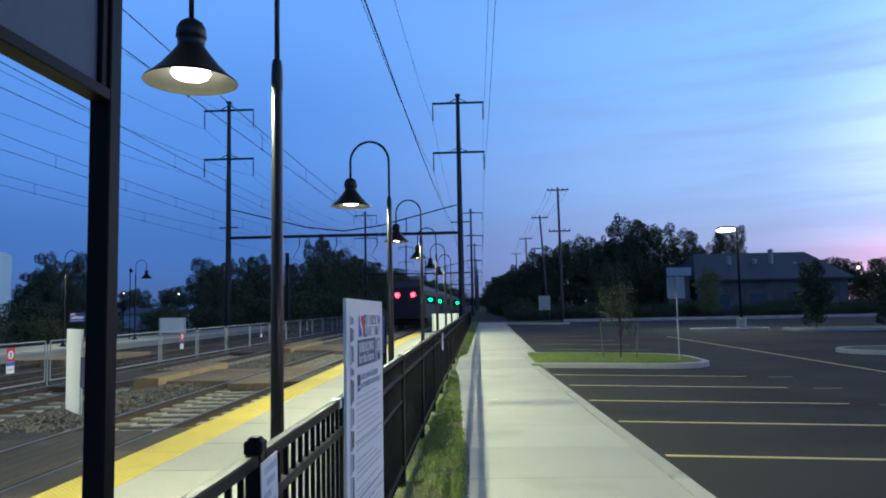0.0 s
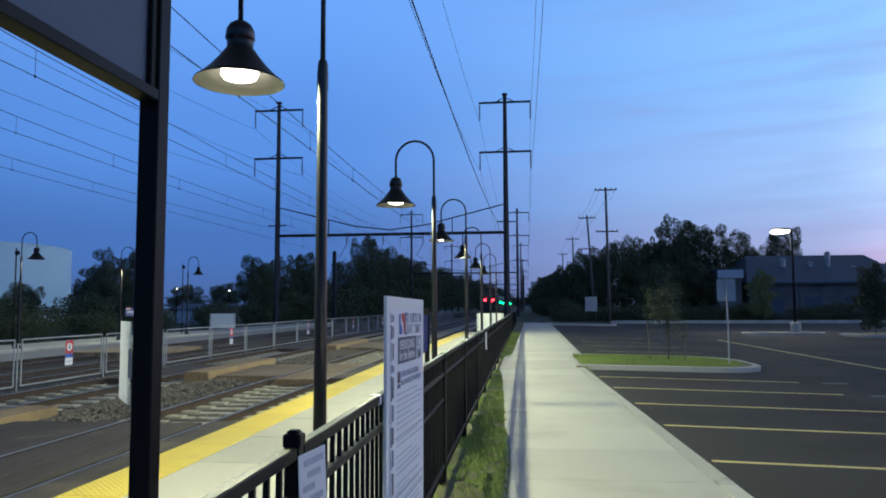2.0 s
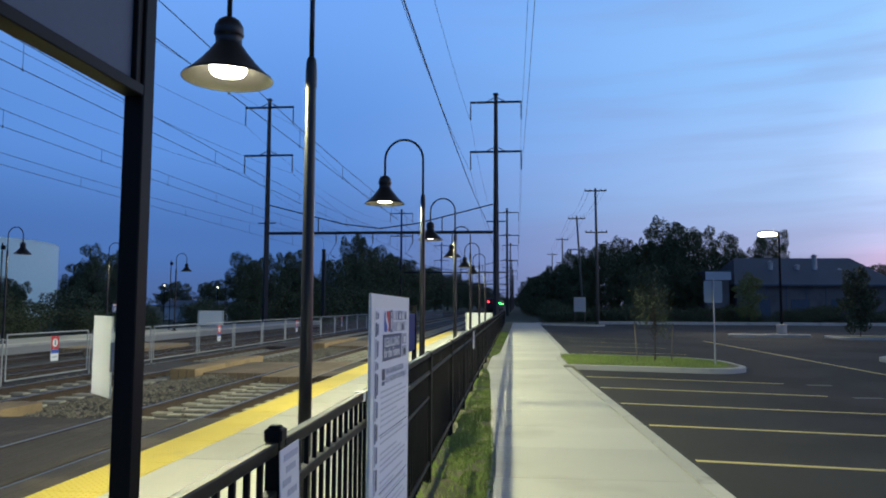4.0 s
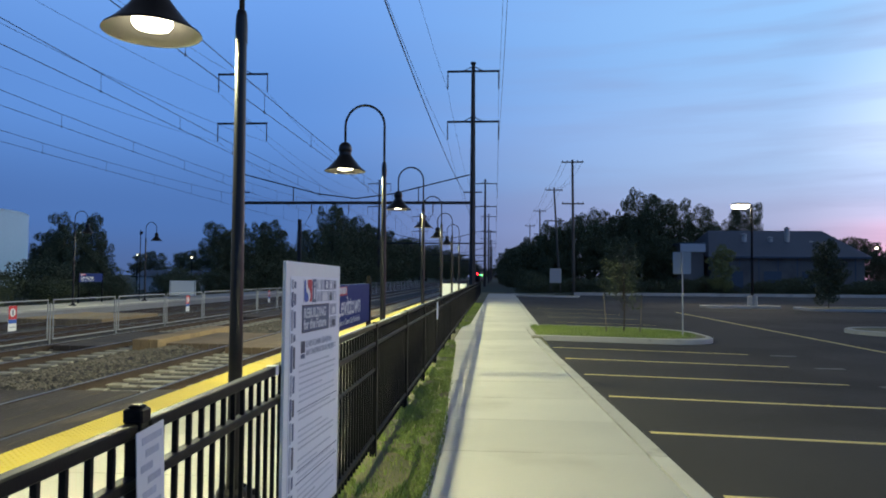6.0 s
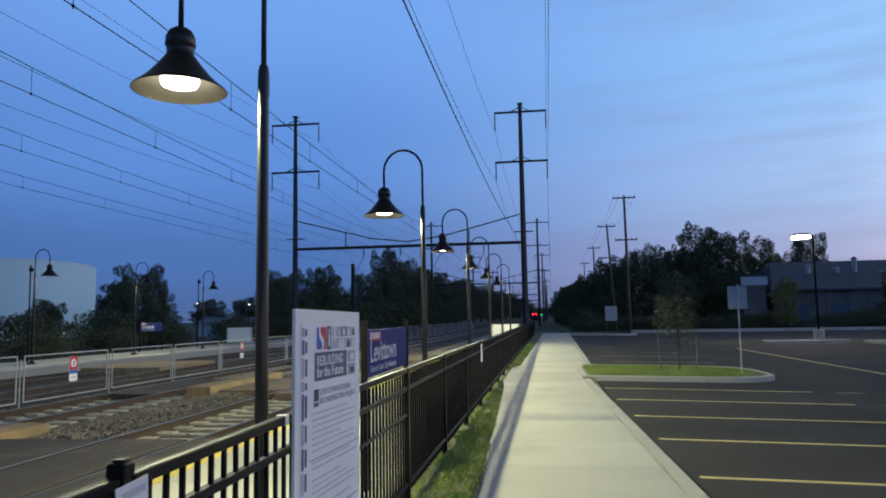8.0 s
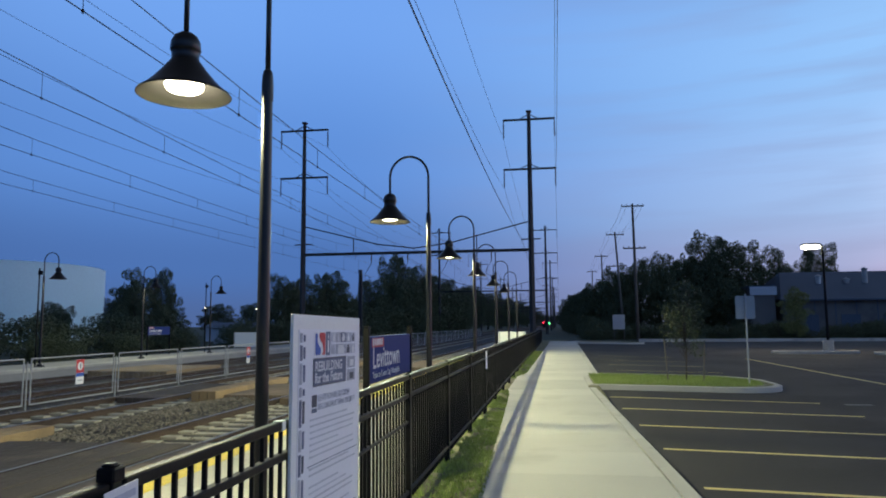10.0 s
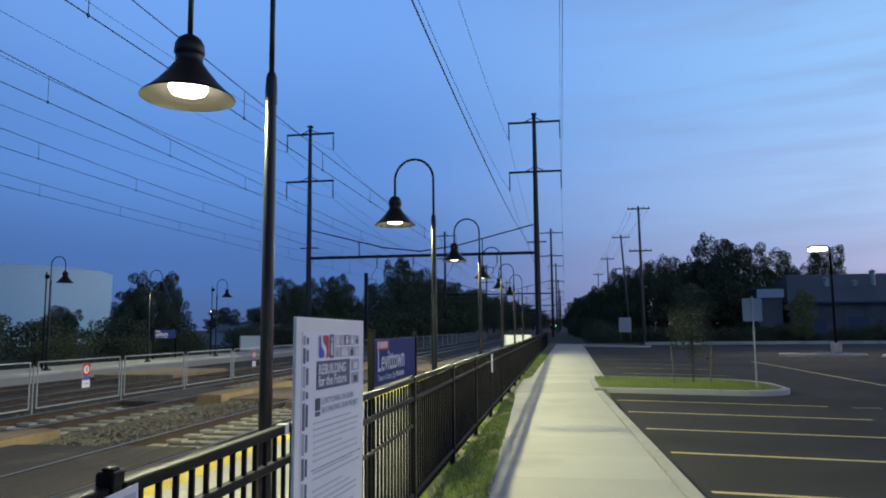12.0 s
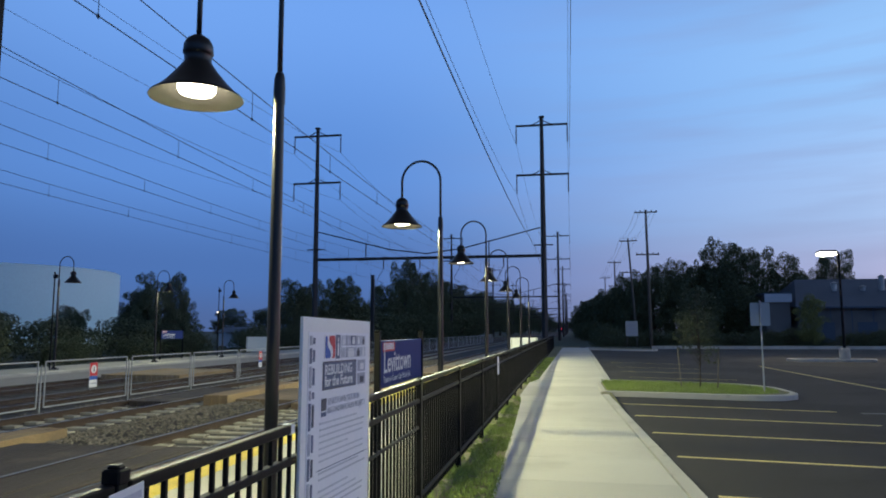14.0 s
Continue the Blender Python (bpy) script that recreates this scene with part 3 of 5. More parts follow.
    solid("ballast_stones", f, M["ballast"], "loose grey and tan ballast stones between the tracks", "ballast", kind="stuff")


def build_crossings():
    """Timber walkways across the tracks."""
    def deck(label, x0, x1, y0, y1, z0, z1, mat, across):
        d = thing("timber_deck", label, "timber crossing", group="timber crossings")
        w = 0.24
        if across:
            y = y0
            while y < y1 - 0.05:
                part("plank", Form().box(x0, y + 0.006, z0, x1, min(y + w, y1) - 0.006, z1 + random.uniform(-0.006, 0.006), 0.01), mat, d)
                y += w
        else:
            x = x0
            while x < x1 - 0.05:
                part("plank", Form().box(x + 0.006, y0, z0, min(x + w, x1) - 0.006, y1, z1 + random.uniform(-0.006, 0.006), 0.01), mat, d)
                x += w
    for i, (a, b) in enumerate([(4.0, 11.5), (18.5, 23.2), (32.0, 38.0)]):
        flush = M["mid_plank" if i else "old_plank"]
        deck("raised tan timber walkway box between the tracks", -9.06, -8.30, a + (0.55 if i else 0.0), b + 1.2, -0.37, -0.08 if i else -0.12, M["plank"], False)
        deck("worn timber panel beside the raised walkway", -8.28, -6.48, a + (0.9 if i else 0.0), b, -0.38, -0.205, flush, False)
        deck("worn timber panel between the rails", -6.30, -4.99, a, b + (0.4 if i else 0.0), -0.36, -0.195, flush, False)
        deck("worn timber board beside the platform edge", -4.81, EDGE_X - 0.03, a, b, -0.4, -0.165, M["old_plank"], False)
        deck("worn timber panel between the rails", -10.93, -9.67, a, b, -0.36, -0.215, M["old_plank"], False)
    deck("weathered timber crossing beyond the middle fence", -19.2, -15.5, 29, 34, -0.5, -0.20, M["plank"], False)


build_tracks()
build_crossings()


# ---- platform fence ----
def build_fence():
    fence = thing("platform_fence", "black painted steel picket fence along the platform", "fence")
    post_mesh = Form().box(-0.032, -0.032, -0.3, 0.032, 0.032, 1.195, 0.004)
    post_mesh.box(-0.039, -0.039, 1.19, 0.039, 0.039, 1.212, 0.006).box(-0.026, -0.026, 1.207, 0.026, 0.026, 1.226, 0.010)
    pm = post_mesh.mesh("post", M["black_steel"])
    gate = Form().box(-0.027, -0.027, -0.3, 0.027, 0.027, 1.20, 0.004).box(-0.032, -0.032, 1.195, 0.032, 0.032, 1.243, 0.006).box(-0.022, -0.022, 1.240, 0.022, 0.022, 1.254, 0.006)
    gm = gate.mesh("gate_post", M["black_steel"])
    pk = Form().box(-0.0095, -0.0095, 0.06, 0.0095, 0.0095, 1.16, 0.002).mesh("picket", M["black_steel"])
    posts = [-4.65, -2.23, 0.19, 2.60, 4.72] + [7.16 + 2.44 * k for k in range(27)]
    far = Form()
    for i, y in enumerate(posts):
        g = abs(y - 2.60) < 0.01
        o = new("gate_post" if g else "post", gm if g else pm)
        o.parent, o.matrix_basis = fence, pose(FENCE_X, y, 0)
        if i + 1 == len(posts):
            break
        a, b = y + (0.05 if g else 0.03), posts[i + 1] - 0.03
        for z, h in ((1.178 if y < 4.7 else 1.192, 0.022), (1.02, 0.019), (0.15, 0.019)):
            part("rail", Form().box(FENCE_X - 0.022, a, z - h, FENCE_X + 0.022, b, z + h, 0.005), M["black_steel"], fence)
        if abs(y - 4.72) < 0.01:
            part("rail", Form().box(FENCE_X - 0.016, a, 0.765, FENCE_X + 0.016, b, 0.79, 0.004), M["black_steel"], fence)
        n = round((b - a) / 0.116)
        for k in range(1, n):
            py = a + (b - a) * k / n
            if -1 < y < 31:
                o = new("picket", pk)
                o.parent, o.matrix_basis = fence, pose(FENCE_X, py, 0)
            else:
                far.box(FENCE_X - 0.0095, py - 0.0095, 0.06, FENCE_X + 0.0095, py + 0.0095, 1.16)
    part("picket_rest", far, M["black_steel"], fence)["kind"] = "stuff"


build_fence()


# ---- arched lamps ----
def lamp_post(x, y, arm, lit, label, group, up=0.0):
    l = thing("platform_lamp", label, "lamp post", (x, y, 0), group=group)
    base = Form().lathe([(0.20, 0.0), (0.20, 0.025), (0.13, 0.03), (0.12, 0.09), (0.095, 0.12)], 16)
    for a in range(4):
        base.lathe([(0.018, 0.02), (0.018, 0.07), (0.0, 0.075)], 6, (0.165 * math.cos(a * 1.571 + 0.78), 0.165 * math.sin(a * 1.571 + 0.78), 0))
    part("base", base, M["bronze_steel"], l)
    pole = Form().lathe([(0.054, 0.1), (0.040, 3.42 + up)], 20)
    part("pole", pole, M["bronze_steel"], l, "dark bronze tapered pole", True)
    part("collar", Form().lathe([(0.0, 3.40), (0.045, 3.40), (0.045, 3.52), (0.041, 3.60), (0.032, 3.64), (0.02, 3.65)], 16, (0, 0, up)), M["bronze_steel"], l)
    r = 0.345
    zc = 4.28 + up
    pts = [(0, 0, 3.6 + up), (0, 0, 4.0 + up)] + [(arm * (r - r * math.cos(a)), 0, zc + r * math.sin(a) * 1.06) for a in (math.pi * i / 16 for i in range(17))] + [(arm * 2 * r, 0, 3.98 + up)]
    part("arm", Form().tube(pts, 0.021, 10), M["bronze_steel"], l, "slim gooseneck arm", True)
    hx = arm * 2 * r
    shade = part("shade", Form().lathe([(0.02, 3.995), (0.05, 3.993), (0.088, 3.965), (0.112, 3.92), (0.118, 3.85), (0.110, 3.838), (0.106, 3.832), (0.104, 3.775), (0.118, 3.755), (0.165, 3.69), (0.235, 3.605), (0.305, 3.535), (0.352, 3.50), (0.36, 3.485)], 32, (hx, 0, up)), M["bronze_steel"], l, "dark bell-shaped metal shade", True)
    part("reflector", Form().lathe([(0.356, 3.488), (0.30, 3.528), (0.23, 3.60), (0.16, 3.68), (0.10, 3.74), (0.0, 3.75)], 32, (hx, 0, up)), M["shade_in"], shade, "white inner reflector", True)
    lens = [(0.11, 3.71), (0.14, 3.62), (0.15, 3.56), (0.13, 3.525), (0.07, 3.508), (0.0, 3.504)] if lit else [(0.10, 3.66), (0.12, 3.60), (0.08, 3.56), (0.0, 3.55)]
    part("lens", Form().lathe(lens, 20, (hx, 0, up)), M["bulb"] if lit else M["far_bulb"], shade, "glowing glass lens" if lit else "", True).visible_shadow = False
    return l


def lamp_light(x, y, z, watts, size=0.09):
    d = bpy.data.lights.new("lamp_light", "SPOT")
    d.energy, d.color, d.shadow_soft_size, d.spot_size, d.spot_blend = watts, LAMP_COLOUR, size, radians(166), 0.10
    new("lamp_light", d).matrix_basis = pose(x, y, z)


for yy in LAMP_Y:
    lamp_post(LAMP_X, yy, -1, True, "dark bronze gooseneck lamp post lit above the platform", "platform lamps")
    lamp_light(LAMP_X - 0.69, yy, 3.475, LAMP_WATTS)
for yy in (28.6, 36.3, 44.0):
    lamp_post(FAR_LAMP, yy, 1, False, "dark gooseneck lamp post on the far platform", "far platform lamps", 0.3)
    lamp_light(FAR_LAMP + 0.69, yy, 3.775, 360 if 30 < yy < 40 else 170)


# ---- poster board and station signs ----
def build_board():
    b = thing("notice_board", "white project notice board fixed to the black fence", "notice board")
    y0 = 4.04
    ang = math.degrees(math.atan2(0.05, 1.085))
    b.matrix_basis = pose(-0.504, y0 - 0.022, 0, 0, 0, 90 - ang) @ pose(0, 0, 0, 0, 0.75, 0)
    # local x runs along the fence, local -y faces the footpath
    w = 1.085
    part("panel", Form().box(0, -0.012, 0.25, w, 0.006, 1.738, 0.003), M["white"], b, "white edged board")
    for bx in (0.10, w - 0.14):
        part("backing_batten", Form().box(bx, 0.0062, 0.24, bx + 0.04, 0.022, 1.70, 0.003), M["white"], b)
    sh = part("sheet", Form().box(0.07, -0.0145, 0.28, w - 0.04, -0.0118, 1.66), M["poster"], b, "pale blue printed sheet")

    def bar(name, x0, z0, x1, z1, mat, lift=0.0165):
        part(name, Form().box(x0, -lift, z0, x1, -0.0144, z1), mat, sh)
    # left border of broken bars
    z = 1.64
    rnd = random.Random(2)
    while z > 0.32:
        h = rnd.choice([0.05, 0.08, 0.11, 0.14])
        bar("border_bar", 0.085, z - h, 0.115, z, M["ink_grey"] if rnd.random() < 0.6 else M["ink_blue"])
        bar("border_bar", 0.13, z - h * 0.9, 0.155, z - 0.01, M["ink_blue"] if rnd.random() < 0.7 else M["ink"])
        z -= h + 0.015
    # emblem block and picture squares
    bar("emblem", 0.29, 1.515, 0.45, 1.645, M["sign_white"])
    def swoosh(name, pts, mat):
        part(name, Form().prism([(0.295 + 0.15 * u, 0.125 * v) for u, v in pts], 0, 0.001), mat, sh).matrix_basis = pose(0, -0.0168, 1.5175, 90)
    swoosh("emblem_blue", [(0.0, 0.08), (0.08, 0.0), (0.46, 0.0), (0.56, 0.12), (0.50, 0.30), (0.28, 0.48), (0.20, 0.66), (0.22, 0.86), (0.14, 1.0), (0.0, 0.92)], M["band_blue"])
    swoosh("emblem_red", [(0.66, 0.0), (0.92, 0.0), (1.0, 0.08), (1.0, 0.92), (0.92, 1.0), (0.42, 1.0), (0.38, 0.84), (0.46, 0.68), (0.72, 0.48), (0.80, 0.28), (0.78, 0.12)], M["ink_red"])
    bar("emblem_side", 0.46, 1.512, 0.53, 1.648, M["ink_blue"])
    bar("side_figure", 0.483, 1.53, 0.507, 1.60, M["sign_white"], 0.0175)
    bar("side_figure", 0.487, 1.608, 0.503, 1.632, M["sign_white"], 0.0175)
    # two rows of small picture tiles with figures in them
    tiles = [(0.55, 0.62, "ink_pale", "sign_white"), (0.63, 0.70, "ink_grey", "ink_pale"), (0.71, 0.80, "ink_blue", "sign_white"), (0.81, 0.89, "ink_grey", "sign_white"), (0.90, 0.98, "ink_pale", "ink")]
    for u0, u1, ground_ink, mark_ink in tiles:
        bar("picture", u0, 1.585, u1, 1.645, M[ground_ink])
        bar("picture_mark", u0 + 0.02, 1.592, u1 - 0.022, 1.622, M[mark_ink], 0.0175)
        bar("picture_mark", u0 + 0.028, 1.624, u1 - 0.03, 1.638, M[mark_ink], 0.0175)
    for u0, u1, ground_ink, mark_ink in [(0.55, 0.625, "ink_pale", "ink_grey"), (0.635, 0.79, "ink_grey", "sign_white"), (0.80, 0.89, "ink_pale", "ink"), (0.90, 0.98, "ink_pale", "sign_white")]:
        bar("picture", u0, 1.515, u1, 1.575, M[ground_ink])
        bar("picture_mark", u0 + 0.018, 1.518, u1 - 0.02, 1.555, M[mark_ink], 0.0175)
        bar("picture_mark", u0 + 0.03, 1.557, u1 - 0.032, 1.568, M[mark_ink], 0.0175)
    bar("title_block", 0.27, 1.345, 0.81, 1.50, M["ink"])
    bar("title_inner", 0.280, 1.352, 0.80, 1.493, M["ink_blue"], 0.0168)
    for k in range(2):
        bar("picture", 0.84, 1.425 - k * 0.08, 0.98, 1.495 - k * 0.08, M["ink_grey"])
        bar("picture_mark", 0.88, 1.435 - k * 0.08, 0.95, 1.475 - k * 0.08, M["ink"] if k else M["sign_white"], 0.0175)
    lettering("title_text", "REBUILDING", 0.078, pose(0.292, -0.0185, 1.428, 90), M["sign_white"], sh, 0.0015)
    lettering("title_text", "for the Future", 0.078, pose(0.292, -0.0185, 1.365, 90), M["sign_white"], sh, 0.0015)
    bar("square_mark", 0.26, 1.235, 0.33, 1.30, M["ink"])
    bar("square_mark", 0.26, 1.205, 0.33, 1.228, M["ink_blue"])
    lettering("heading_text", "LEVITTOWN STATION", 0.052, pose(0.35, -0.0165, 1.262, 90), M["ink_mid"], sh)
    lettering("heading_text", "RECONSTRUCTION PROJECT", 0.048, pose(0.35, -0.0165, 1.215, 90), M["ink_mid"], sh)
    z = 1.165
    for k in range(22):
        if k in (7, 9, 13, 17):
            z -= 0.028
        bar("text_line", 0.24, z, rnd.uniform(0.80, 1.0) if k % 5 != 4 else rnd.uniform(0.5, 0.7), z + 0.010, M["ink_pale"])
        z -= 0.033
    for z in (0.925, 0.60, 0.535):
        bar("rule_line", 0.21, z, 1.03, z + 0.004, M["ink_blue"])


def station_sign(x, y0, y1, z0, z1, thick, label):
    """Long sign whose face looks to +x; local x runs along the sign between its two posts."""
    s = thing("station_sign", label, "station sign", (x, y0, 0), 90, group="station signs")
    w = y1 - y0
    for px in (-thick, w + 0.002):
        post = part("post", Form().box(px, -thick / 2, 0.0, px + thick - 0.002, thick / 2, z1 + 0.08, 0.006), M["black_steel"], s)
        part("post_cap", Form().box(px - 0.004, -thick / 2 - 0.004, z1 + 0.081, px + thick + 0.002, thick / 2 + 0.004, z1 + 0.10, 0.006), M["black_steel"], post)
    pn = part("panel", Form().box(0, -0.015, z0, w, 0.015, z1, 0.004), M["sign_blue"], s, "dark blue enamel panel")
    h = z1 - z0
    part("route_tag", Form().box(0.12, -0.018, z1 - 0.24 * h, 0.62, -0.0145, z1 - 0.02), M["ink_red"], pn, "red tag")
    for k in range(5):
        part("tag_mark", Form().box(0.23 + k * 0.07, -0.0195, z1 - 0.20 * h, 0.28 + k * 0.07, -0.0178, z1 - 0.06 * h), M["sign_white"], pn)
    part("tag_mark", Form().box(0.14, -0.0195, z1 - 0.21 * h, 0.20, -0.0178, z1 - 0.05 * h), M["sign_white"], pn)
    lettering("name_text", "Levittown", 0.66 * h, pose(0.15, -0.0165, z0 + 0.31 * h, 90), M["sign_white"], pn, 0.003)
    lettering("route_text", "Trains to Center City Philadelphia", 0.19 * h, pose(0.15, -0.0165, z0 + 0.10 * h, 90), M["sign_white"], pn)
    return s


build_board()
station_sign(-1.02, 7.50, 9.55, 1.09, 1.565, 0.06, "blue station name sign on dark posts behind the fence")
station_sign(-22.75, 39.4, 41.8, 1.2, 1.7, 0.06, "small blue station name sign on the far platform")


def build_display_frame():
    """Tall information frame on the near platform."""
    d = thing("display_frame", "tall dark steel sign frame with a grey back panel", "sign frame")
    x, y, h = -1.037, 2.512, 0.0365
    for dy in (0.0, -2.4):
        part("post", Form().box(x - h, y + dy - h, 0, x + h, y + dy + h, 3.75, 0.004), M["black_steel"], d)
        part("base_plate", Form().box(x - 0.11, y + dy - 0.11, 0, x + 0.11, y + dy + 0.11, 0.02, 0.004), M["black_steel"], d)
    for z in (2.40, 3.66):
        part("rail", Form().box(x - h, y - 2.4 + h, z, x + h, y - h, z + 0.04, 0.003), M["black_steel"], d)
    for yy in (y - 2.4 + h, y - h - 0.035):
        part("stile", Form().box(x - 0.025, yy, 2.44, x + 0.025, yy + 0.035, 3.66, 0.003), M["black_steel"], d)
    part("panel", Form().box(x - 0.006, y - 2.4 + h + 0.035, 2.44, x + 0.006, y - h - 0.035, 3.66), M["panel"], d, "plain grey-blue sheet panel")
    return d


build_display_frame()
flap = thing("loose_notice", "white notice sheet hanging loosely from the sign post", "notice")
part("sheet", Form().box(-0.216, -0.003, -0.14, 0.0, 0.003, 0.14, 0.001), M["sheet"], flap)
part("clip", Form().box(-0.004, -0.005, -0.05, 0.012, 0.005, 0.05, 0.002), M["zip_tie"], flap)


def build_fence_notices():
    n = thing("fence_notice", "white paper notice tied to the fence post", "notice", (FENCE_X + 0.05, 2.505, 0), 88, group="fence notices")
    sh = part("sheet", Form().box(0.0, -0.003, 0.88, 0.165, 0.001, 1.165, 0.001), M["paper"], n)
    for k, (a, b) in enumerate([(0.03, 0.15), (0.05, 0.13), (0.02, 0.09), (0.06, 0.14), (0.03, 0.11), (0.05, 0.14)]):
        part("text_line", Form().box(a, -0.0045, 1.12 - k * 0.042, b, -0.0025, 1.142 - k * 0.042), M["ink_mid"], sh)
    m = thing("fence_notice", "small white notice tied to a fence post", "notice", (FENCE_X + 0.04, 14.48, 0), 84, group="fence notices")
    sh = part("sheet", Form().box(-0.08, -0.003, 0.82, 0.08, 0.001, 1.16, 0.001), M["paper"], m)
    part("text_line", Form().box(-0.05, -0.0045, 1.0, 0.05, -0.0025, 1.04), M["ink_grey"], sh)
    for x, y, w, lab in ((-2.75, 46.0, 1.7, "white barrier panel closing the platform end"), (-23.3, 52.0, 2.0, "white barrier panel on the far platform")):
        b = thing("barrier_panel", lab, "barrier", (x, y, 0), group="barrier panels")
        part("board", Form().box(0, -0.02, 0.12, w, 0.02, 1.22, 0.006), M["white"], b)
        for px in (0.05, w - 0.1):
            part("leg", Form().box(px, -0.05, 0, px + 0.05, 0.05, 1.24, 0.004), M["galvanised"], b)

    return n


post_notice = build_fence_notices()
strap = Form()
for a, b, c, d in ((-0.025, -0.0225, 1.153, 1.203), (0.0225, 0.025, 1.153, 1.203), (-0.025, 0.025, 1.2005, 1.203), (-0.025, 0.025, 1.153, 1.1555)):
    strap.box(FENCE_X + a, 3.97, c, FENCE_X + b, 4.015, d)
solid("strap", strap, M["white"], "white plastic strap tied round the fence rail", "strap")


# ---- middle fence ----
def build_mid_fence():
    wire = M["galvanised"]
    frame_f = Form()
    fence_len = 3.72
    for z in (-0.28, 0.885):
        frame_f.tube([(0, 0.14, z), (0, fence_len - 0.10, z)], 0.019, 8)
    for y in (0.14, fence_len - 0.10):
        frame_f.tube([(0, y, -0.28), (0, y, 0.885)], 0.019, 8)
    fm = frame_f.mesh("panel_frame", wire)
    net = Form()
    # chain link woven as crossing wires
    step, r = 0.09, 0.0011
    lo, hi = -0.27, 0.875
    y = 0.15 - (hi - lo)
    while y < fence_len - 0.11:
        for s in (1, -1):
            a, b = max(y, 0.15), min(y + (hi - lo), fence_len - 0.11)
            if b > a:
                z0, z1 = lo + (a - y), lo + (b - y)
                if s < 0:
                    z0, z1 = hi + lo - z0, hi + lo - z1
                net.add([(0, a, z0 - r), (0, b, z1 - r), (r, b, z1), (r, a, z0), (0, b, z1 + r), (0, a, z0 + r)], [(0, 1, 2, 3), (3, 2, 4, 5)])
        y += step
    nm = net.mesh("wire_mesh", wire)
    pm = Form().tube([(0, 0, -0.55), (0, 0, 0.80)], 0.020, 8).mesh("post", wire)
    y = 17.08 - 3.75 * 4
    whole = thing("track_fence", "galvanised chain-link fence of framed panels between the tracks", "fence")
    for k in range(34):
        p = new("fence_panel")
        p.parent, p.matrix_basis = whole, pose(MID_FENCE, y, 0)
        for nme, me in (("panel_frame", fm), ("wire_mesh", nm)):
            o = new(nme, me)
            o.parent = p
        o = new("post", pm)
        o.parent = p
        o.matrix_basis = pose(0, fence_len + 0.025, 0)
        if k % 3 == 1 and k < 20:
            sg = thing("warning_sign", "small red, white and blue warning sign on the fence", "sign", (MID_FENCE + 0.03, y + 2.02, 0.44), 90, group="track warning signs")
            part("plate", Form().box(-0.17, -0.006, -0.35, 0.17, 0.004, 0.34, 0.002), M["sign_white"], sg)
            part("red_field", Form().box(-0.168, -0.009, -0.03, 0.168, -0.0055, 0.338), M["ink_red"], sg)
            part("disc", Form().lathe([(0.0, 0.0), (0.115, 0.0), (0.115, -0.003), (0, -0.003)], 20), M["sign_white"], sg).matrix_basis = pose(0, -0.0105, 0.155, 90)
            part("figure_bar", Form().box(-0.022, -0.0165, 0.085, 0.022, -0.0135, 0.225), M["ink_blue"], sg)
            part("blue_band", Form().box(-0.168, -0.009, -0.14, 0.168, -0.0055, -0.034), M["band_blue"], sg)
            part("text_bar", Form().box(-0.11, -0.009, -0.26, 0.11, -0.0055, -0.225), M["ink_grey"], sg)
        y += 3.75


build_mid_fence()


# ---- overhead line ----
TOWERS = [75 + 91 * k for k in range(-1, 6)]
TOWER_R, TOWER_L = -1.48, -26.28


def sag(a, b, d, n=14):
    a, b = Vector(a), Vector(b)
    return [a.lerp(b, i / n) - Vector((0, 0, d * 4 * (i / n) * (1 - i / n))) for i in range(n + 1)]


def mast(x, y):
    m = thing("catenary_mast", "tall dark steel catenary mast with two crossarms", "catenary mast", (x, y, 0), group="catenary masts")
    part("column", Form().tube([(0, 0, -0.62), (0, 0, 9.5), (0, 0, 17.5), (0, 0, 24.05)], [0.33, 0.29, 0.24, 0.19], 4), M["tower_steel"], m)
    part("cap", Form().box(-0.28, -0.28, 24.05, 0.28, 0.28, 24.25, 0.05), M["tower_steel"], m)
    for z in (23.3, 17.95):
        a = part("crossarm", Form().box(-2.75, -0.09, z - 0.10, 2.75, 0.09, z + 0.10, 0.02).tube([(-1.1, 0, z), (0, 0, z + 0.55)], 0.05, 6).tube([(1.1, 0, z), (0, 0, z + 0.55)], 0.05, 6), M["tower_steel"], m)
        for s in (-1, 1):
            f = Form().tube([(s * 2.68, 0, z - 0.1), (s * 2.68, 0, z - 1.95)], 0.05, 6)
            for k in range(8):
                f.lathe([(0.03, 0.04), (0.12, 0.0), (0.03, -0.04)], 8, (s * 2.68, 0, z - 0.5 - k * 0.18))
            part("insulator", f, M["insulator"], a)
    part("short_arm", Form().box(-1.0, -0.06, 10.45, 1.0, 0.06, 10.57, 0.02), M["tower_steel"], m)
    return m


